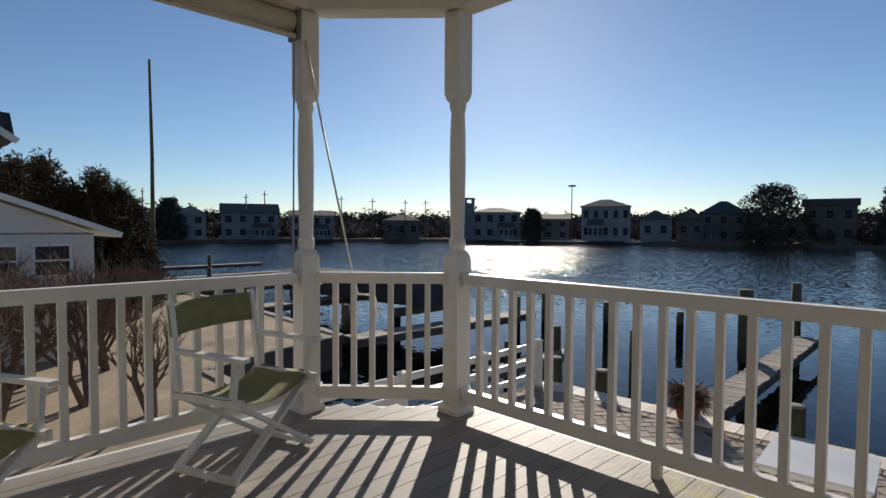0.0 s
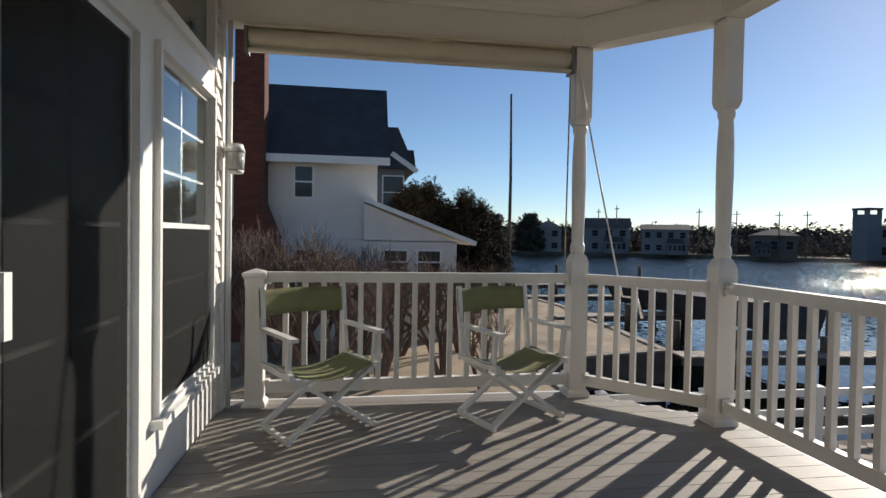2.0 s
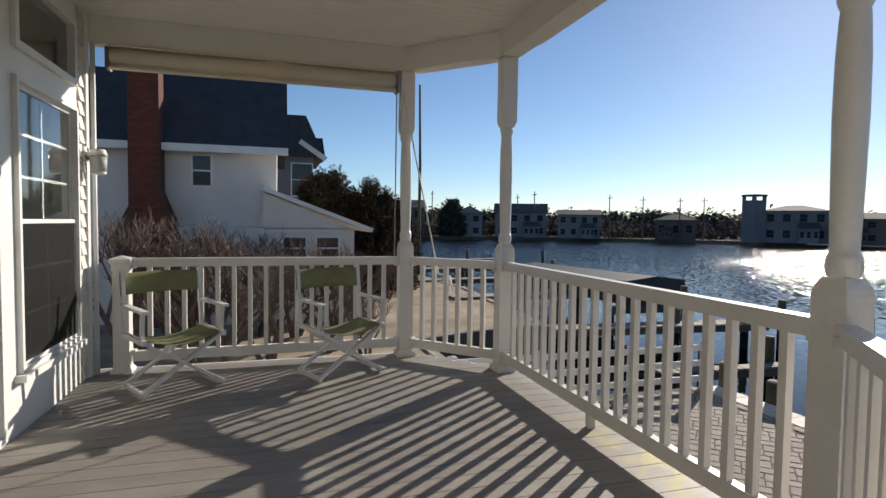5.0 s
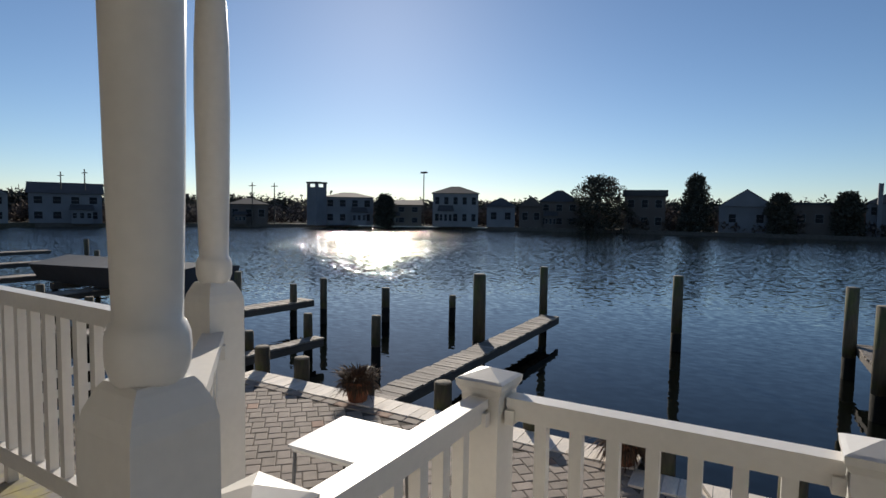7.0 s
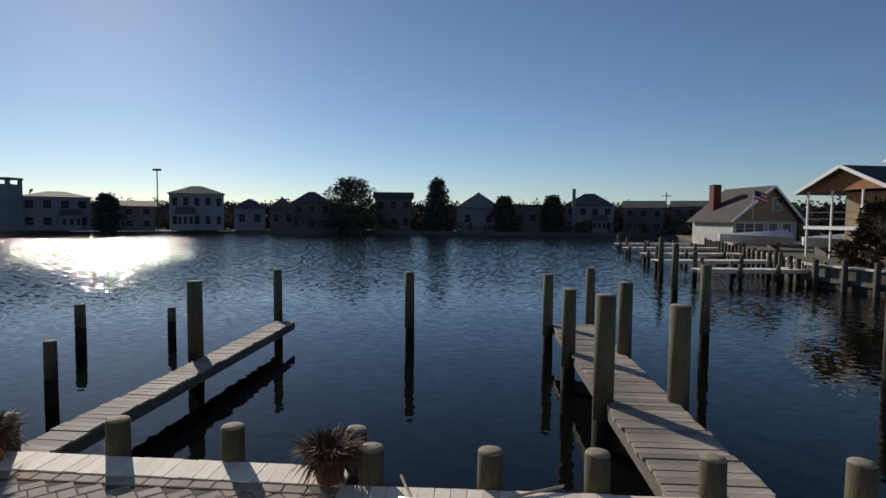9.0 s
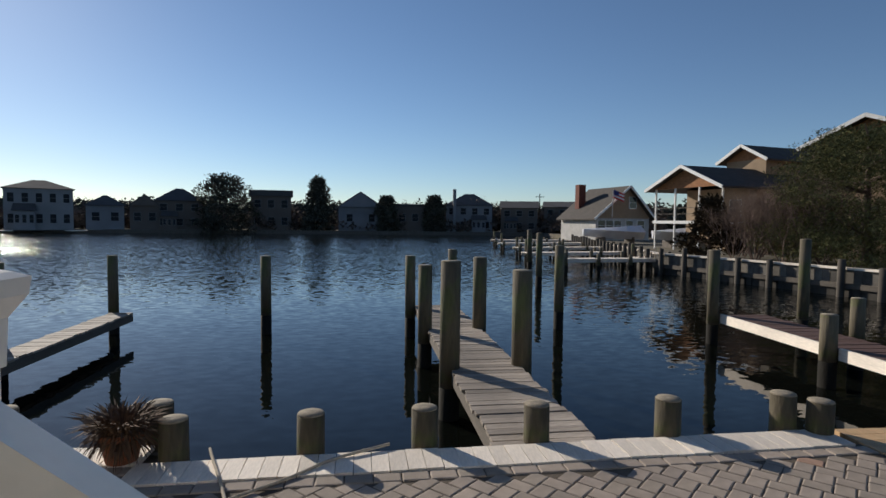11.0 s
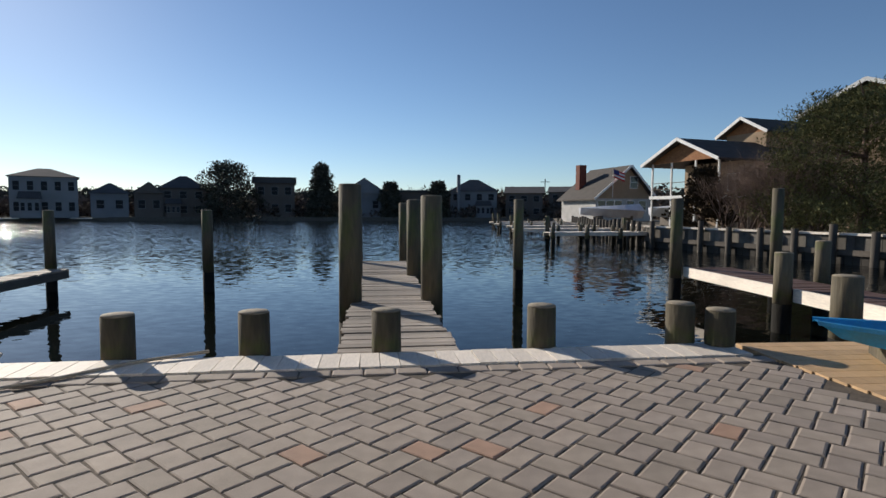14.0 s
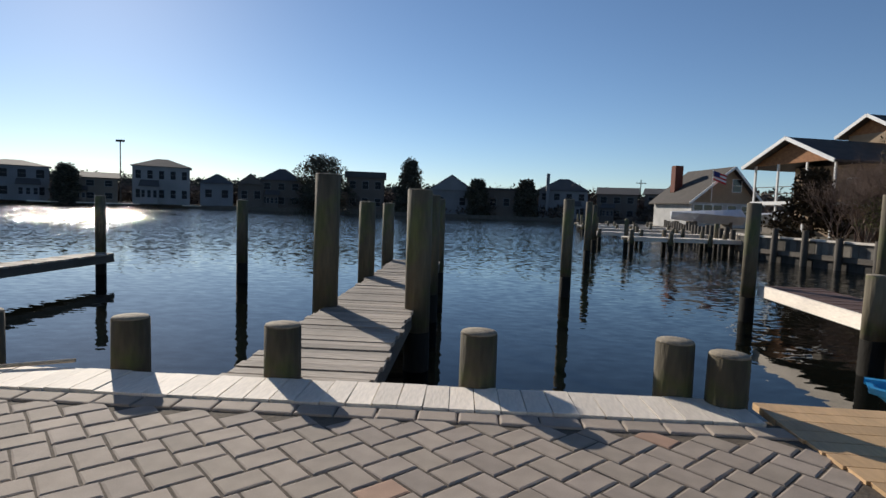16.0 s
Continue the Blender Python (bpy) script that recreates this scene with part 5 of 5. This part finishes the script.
def far_house(x, y, w_, dpt, h, roof, wall_m, style="hip", face=0.0, label="dark house across the bay", wins=3, floors=2, name="shore_house"):
    """w_ along the shore, dpt away from it; face: turn so that -x local looks to the viewer."""
    e = thing(name, label, "house", "far shore houses", at=(x, y, -1.4), turn=face)
    bm = B()
    box(bm, (0, -w_ / 2, 0), (dpt, w_ / 2, h))
    part("wall", bm, wall_m, e)
    o = 0.35
    bm = B()
    a = [Vector((-o, -w_ / 2 - o, h)), Vector((-o, w_ / 2 + o, h)), Vector((dpt + o, w_ / 2 + o, h)), Vector((dpt + o, -w_ / 2 - o, h))]
    if style == "hip":
        k = min(w_, dpt) * 0.45
        r0, r1 = Vector((dpt / 2, -w_ / 2 + k, h + roof)), Vector((dpt / 2, w_ / 2 - k, h + roof))
    elif style == "gable":
        r0, r1 = Vector((-o, 0, h + roof)), Vector((dpt + o, 0, h + roof))
    elif style == "ridge":
        r0, r1 = Vector((dpt / 2, -w_ / 2 - o, h + roof)), Vector((dpt / 2, w_ / 2 + o, h + roof))
    else:
        r0 = r1 = None
    if r0 is None:
        box(bm, (-o, -w_ / 2 - o, h), (dpt + o, w_ / 2 + o, h + roof))
    else:
        v = [bm.verts.new(q) for q in a]
        u0, u1 = bm.verts.new(r0), bm.verts.new(r1)
        if style == "gable":
            bm.faces.new((v[0], v[3], u1, u0))
            bm.faces.new((v[1], u0, u1, v[2]))
            bm.faces.new((v[0], u0, v[1]))
            bm.faces.new((v[3], v[2], u1))
        else:
            bm.faces.new((v[0], u0, u1, v[1]))
            bm.faces.new((v[3], v[2], u1, u0))
            bm.faces.new((v[0], v[3], u0))
            bm.faces.new((v[1], u1, v[2]))
        bm.faces.new(v[::-1])
    part("roof", bm, M_FROOF, e)
    if style == "gable":
        bm = B()
        slab(bm, [(-0.02 - o, -w_ / 2, h), (-0.02 - o, w_ / 2, h), (-0.02 - o, 0, h + roof * 0.93)], (-0.05, 0, 0))
        part("gable_wall", bm, wall_m, e)
    for f in range(floors):
        for i in range(wins):
            yy = -w_ / 2 + w_ * (i + 0.5) / wins
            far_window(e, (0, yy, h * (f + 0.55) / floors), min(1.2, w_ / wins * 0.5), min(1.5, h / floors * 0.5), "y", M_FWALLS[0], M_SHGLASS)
    if wins >= 3 and style != "flat":
        s_ = 1 if wins % 2 else -1
        y0, y1 = sorted((s_ * w_ * 0.06, s_ * w_ * 0.36))
        bm = B()
        box(bm, (-1.3, y0, 0), (-0.01, y1, h * 0.46))
        part("bay", bm, wall_m, e)
        bm = B()
        slab(bm, [(-1.6, y0 - 0.25, h * 0.46), (-1.6, y1 + 0.25, h * 0.46), (-0.02, y1 + 0.05, h * 0.62), (-0.02, y0 - 0.05, h * 0.62)], (0, 0, 0.1))
        part("bay_roof", bm, M_FROOF, e)
        for i in range(3):
            far_window(e, (-1.3, y0 + (y1 - y0) * (i + 0.5) / 3, h * 0.27), (y1 - y0) * 0.22, h * 0.2, "y", M_FWALLS[0], M_SHGLASS)
    return e


def aim(x, y):
    return math.degrees(math.atan2(y + 4.7, x + 0.5))


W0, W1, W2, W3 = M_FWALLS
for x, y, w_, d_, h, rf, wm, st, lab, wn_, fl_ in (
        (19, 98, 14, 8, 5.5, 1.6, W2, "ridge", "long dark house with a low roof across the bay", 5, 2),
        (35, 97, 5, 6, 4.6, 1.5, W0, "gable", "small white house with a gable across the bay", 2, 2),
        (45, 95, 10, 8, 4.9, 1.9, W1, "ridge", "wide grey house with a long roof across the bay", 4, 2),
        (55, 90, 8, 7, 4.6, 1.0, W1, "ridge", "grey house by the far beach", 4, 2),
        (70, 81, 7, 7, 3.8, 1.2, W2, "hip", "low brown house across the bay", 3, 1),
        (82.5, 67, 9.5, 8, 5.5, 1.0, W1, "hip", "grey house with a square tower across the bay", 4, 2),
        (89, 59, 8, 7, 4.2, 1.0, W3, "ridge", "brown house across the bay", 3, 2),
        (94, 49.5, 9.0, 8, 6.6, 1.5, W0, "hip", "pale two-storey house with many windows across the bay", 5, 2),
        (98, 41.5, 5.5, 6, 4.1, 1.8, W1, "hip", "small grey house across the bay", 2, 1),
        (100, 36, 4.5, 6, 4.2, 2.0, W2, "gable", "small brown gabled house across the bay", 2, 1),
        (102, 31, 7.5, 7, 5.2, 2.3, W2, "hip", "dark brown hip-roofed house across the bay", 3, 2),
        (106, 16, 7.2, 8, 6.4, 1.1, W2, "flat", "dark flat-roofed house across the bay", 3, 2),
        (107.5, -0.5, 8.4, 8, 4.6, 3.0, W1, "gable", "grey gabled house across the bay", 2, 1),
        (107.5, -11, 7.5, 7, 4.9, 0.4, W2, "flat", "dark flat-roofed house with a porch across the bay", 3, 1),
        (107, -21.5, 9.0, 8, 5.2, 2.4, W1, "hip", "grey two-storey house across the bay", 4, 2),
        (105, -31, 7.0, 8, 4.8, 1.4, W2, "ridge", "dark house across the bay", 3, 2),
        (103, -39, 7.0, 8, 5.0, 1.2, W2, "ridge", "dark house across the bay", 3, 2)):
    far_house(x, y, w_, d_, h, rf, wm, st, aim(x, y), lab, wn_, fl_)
tw = thing("tower", "square lookout tower with an open top beside the grey house", "tower")
bm = B()
box(bm, (76.2, 69.4, -1.4), (78.8, 72.0, 5.8))
part("wall", bm, W1, tw)
for dx, dy in ((0, 0), (2.15, 0), (0, 2.15), (2.15, 2.15)):
    bm = B()
    box(bm, (76.2 + dx, 69.4 + dy, 5.8), (76.65 + dx, 69.85 + dy, 6.5))
    part("post", bm, W1, tw)
bm = B()
box(bm, (76.1, 69.3, 6.5), (78.9, 72.1, 6.8))
part("roof", bm, M_FROOF, tw)
bm = B()
box(bm, (106.6, -18.9, -1.4), (107.2, -18.3, 6.9))
solid("chimney", bm, W1, "tall thin chimney beside the grey house", "chimney")
rnd = random.Random(77)
# trees along the shore
for i, (x, y, h, r, cone) in enumerate(((31.8, 98.2, 7.3, 2.6, False), (103, 23.6, 10.2, 5.6, False), (106.2, 7.4, 10.2, 3.6, True), (106.6, -5.5, 6.8, 2.2, False), (107, -14.8, 7.0, 2.2, False), (85.5, 60.5, 6.2, 2.0, False))):
    evergreen(x, y, -2.4, h + 1.0, r, 200 + i, M_FARTREE, "dark evergreen tree on the far shore", 8000, 0.5, cone=cone, clumps=70)
bm = B()
shore = [(-4, 80), (16, 95), (40, 99), (62, 90), (84, 72), (98, 50), (104.5, 20), (106.5, -10), (104.5, -34), (75, -37), (60, -36)]
for p, q in zip(shore, shore[1:]):
    L = (Vector(q) - Vector(p)).length
    for i in range(int(L * 5.0)):
        c = Vector(p).lerp(Vector(q), rnd.random())
        back = rnd.uniform(0.5, 26)
        out = Vector((c.x + 0.5, c.y + 4.7)).normalized()
        hh = rnd.uniform(0.9, 2.5) + back * 0.11 + (rnd.random() < 0.14) * 1.0
        c3 = Vector((c.x + out.x * back, c.y + out.y * back, -1.4 + hh * 0.55))
        leafy(bm, rnd, c3, rnd.uniform(0.8, 2.0), hh * 0.55, 50, 0.8)
solid("far_scrub", bm, M_FARBARE, "dark tangle of winter scrub and trees along the far shore", "woods", kind="stuff")
bm = B()
for p, q in zip([(-80, 118), (0, 118), (60, 116), (104, 84), (128, 40), (132, -12), (122, -50)], [(0, 118), (60, 116), (104, 84), (128, 40), (132, -12), (122, -50), (90, -80)]):
    L = (Vector(q) - Vector(p)).length
    for i in range(int(L * 3.4)):
        c = Vector(p).lerp(Vector(q), rnd.random())
        hh = rnd.uniform(4.6, 6.0) + (rnd.random() < 0.1) * 1.0
        leafy(bm, rnd, Vector((c.x + rnd.uniform(0, 6), c.y + rnd.uniform(0, 6), -1.4 + hh * 0.5)), rnd.uniform(1.4, 3.2), hh * 0.55, 120, 0.85)
solid("far_woods", bm, M_FARTREE, "dark line of woods behind the far houses", "woods", kind="stuff")
for i, (x, y, h) in enumerate(((93, 52, 6.2), (102, 29, 6.5), (104, -27, 7.0), (104.5, -31, 6.2), (107, -13, 6.0))):
    bare(x + 6, y + 2, -1.4, h * 1.25, 90 + i, 4, 4, "bare tree behind the far houses", "bare_tree", 0.014)
# utility poles
for x, y, z in ((43.6, 93.6, 6.9), (46.5, 92.2, 7.5), (58.5, 85.2, 6.9), (63.3, 81.8, 6.5), (68.2, 77.9, 6.3), (28.1, 99.4, 7.5), (71.1, 75.3, 6.3), (22, 100, 7.2), (103.7, -34.5, 6.1), (89.5, 54.2, 9.1)):
    e = thing("utility_pole", "thin utility pole with crossarms on the far shore", "pole", "utility poles", at=(x * 1.03, y * 1.03, -1.4))
    bm = B()
    tube(bm, (0, 0, 0), (0, 0, z + 1.6), 0.13, 0.09, 6)
    part("pole", bm, M_DOCKB, e)
    if z != 9.1:
        bm = B()
        box(bm, (-0.06, -0.9, z + 0.9), (0.06, 0.9, z + 1.02))
        part("crossarm", bm, M_DOCKB, e)
    else:
        bm = B()
        box(bm, (-0.2, -0.7, z + 1.4), (0.2, 0.7, z + 1.75))
        part("lamp_head", bm, M_DOCKB, e)
# low bulkhead and docks on the far shore
bm = B()
for p, q in zip(shore[1:], shore[2:]):
    out = Vector((p[0] + 0.5, p[1] + 4.7)).normalized()
    beam(bm, (p[0] - out.x * 1.7, p[1] - out.y * 1.7, -1.75), (q[0] - out.x * 1.7, q[1] - out.y * 1.7, -1.75), 0.5, 0.9)
solid("far_bulkhead", bm, M_DOCKB, "low dark bulkhead along the far shore", "bulkhead", kind="structure")
for x, y, L in ((88, 55, 9), (84, 62, 6), (94, 44, 3)):
    d_ = Vector((y + 4.7, -(x + 0.5))).normalized()
    bm = B()
    beam(bm, (x - d_.x * L / 2, y - d_.y * L / 2, -1.45), (x + d_.x * L / 2, y + d_.y * L / 2, -1.45), 1.4, 0.12)
    solid("far_dock", bm, M_CAP, "pale dock lit by the sun on the far shore", "dock", "far docks")

# the far shore stands a little anticlockwise of the porch's grid
swing = Matrix.Translation((-0.5, -4.7, 0)) @ Matrix.Rotation(radians(0.7), 4, "Z") @ Matrix.Translation((0.5, 4.7, 0))
for ob in bpy.data.objects:
    if ob not in before_shore and ob.parent is None:
        ob.matrix_world = swing @ ob.matrix_world

# ---- patio pavers ----
pav = thing("patio", "grey-brown tumbled concrete pavers laid at an angle with some red ones", "patio", kind="structure")
bm = B()
prism(bm, [(-3.2, -9.95), (4.58, -9.95), (4.26, -3.6), (4.56, -3.56), (4.46, 2.6), (-3.2, 2.6)], -1.288, ZP - 0.007)
part("bedding", bm, M_JOINT, pav, "dark sand joints")
PL, PW, TH = 0.2025, 0.1455, 0.05
TURN = radians(-43.7)
c45 = math.cos(TURN), math.sin(TURN)


def paver_mesh(l, w_, k):
    bm = B()
    r_ = random.Random(k)
    j = lambda s: s * r_.uniform(-1, 1)
    x, y = l / 2 - 0.0025, w_ / 2 - 0.0025
    top = []
    for rr, z in ((0.0, -TH), (0.0, -0.011), (0.004, -0.003), (0.013, 0.0)):
        top.append([bm.verts.new((a * (x - rr) + j(0.0016), b * (y - rr) + j(0.0016), z)) for a, b in ((-1, -1), (1, -1), (1, 1), (-1, 1))])
    for a, b in zip(top, top[1:]):
        for i in range(4):
            bm.faces.new((a[i], a[(i + 1) % 4], b[(i + 1) % 4], b[i]))
    bm.faces.new(top[-1])
    return mesh("paver", bm, M_PAVER)


PM = [paver_mesh(PL, PW, k) for k in range(5)]
BORD = paver_mesh(0.15, 0.22, 20)
rnd = random.Random(5)
near, rest = [], []
# herringbone: a pair of bricks on a lattice of (PW, PW) and (PL, -PL)
for a in range(-60, 60):
    for b in range(-45, 45):
        for du, dv, quarter in ((PL / 2, PW / 2, 0), (PL + PW / 2, PW - PL / 2, 1)):
            u, v = a * PW + b * PL + du, a * PW - b * PL + dv
            gx, gy = c45[0] * u - c45[1] * v + 4.0, c45[1] * u + c45[0] * v - 7.77
            if -0.9 < gx < cap_line(gy) - 0.36 and -9.8 < gy < 2.45 and not (gx < 0.45 and gy > -6.1):
                spot = (gx, gy, rnd.randrange(5), TURN + quarter * math.pi / 2)
                (near if 1.8 < gx < 4.3 and -9.3 < gy < -6.4 else rest).append(spot)
near.sort(key=lambda s: (s[0] - 2.9) ** 2 + (s[1] + 7.9) ** 2)
near, rest = near[:300], rest + near[300:]
for gx, gy, k, turn in near:
    piece("paver", PM[k], pav, Matrix.Translation((gx, gy, ZP + rnd.uniform(-0.003, 0.002))) @ Matrix.Rotation(turn + rnd.uniform(-0.025, 0.025), 4, "Z"))
rnd = random.Random(5)
verts, faces = [], []


def add_joined(me, m):
    o = len(verts)
    for v in me.vertices:
        verts.append(tuple(m @ v.co))
    for f in me.polygons:
        faces.append(tuple(o + i for i in f.vertices))


for gx, gy, k, turn in rest:
    add_joined(PM[k], Matrix.Translation((gx, gy, ZP + rnd.uniform(-0.003, 0.002))) @ Matrix.Rotation(turn + rnd.uniform(-0.025, 0.025), 4, "Z"))
y = 2.5
while y > -9.75:
    add_joined(BORD, Matrix.Translation((cap_line(y) - 0.275, y, ZP + 0.006)) @ Matrix.Rotation(0.05, 4, "Z"))
    y -= 0.222
me = bpy.data.meshes.new("pavers")
me.from_pydata(verts, [], faces)
me.materials.append(M_PAVERS)
ob = new("pavers", me)
ob.parent = pav
tagged(ob, "tumbled concrete pavers", kind="stuff")
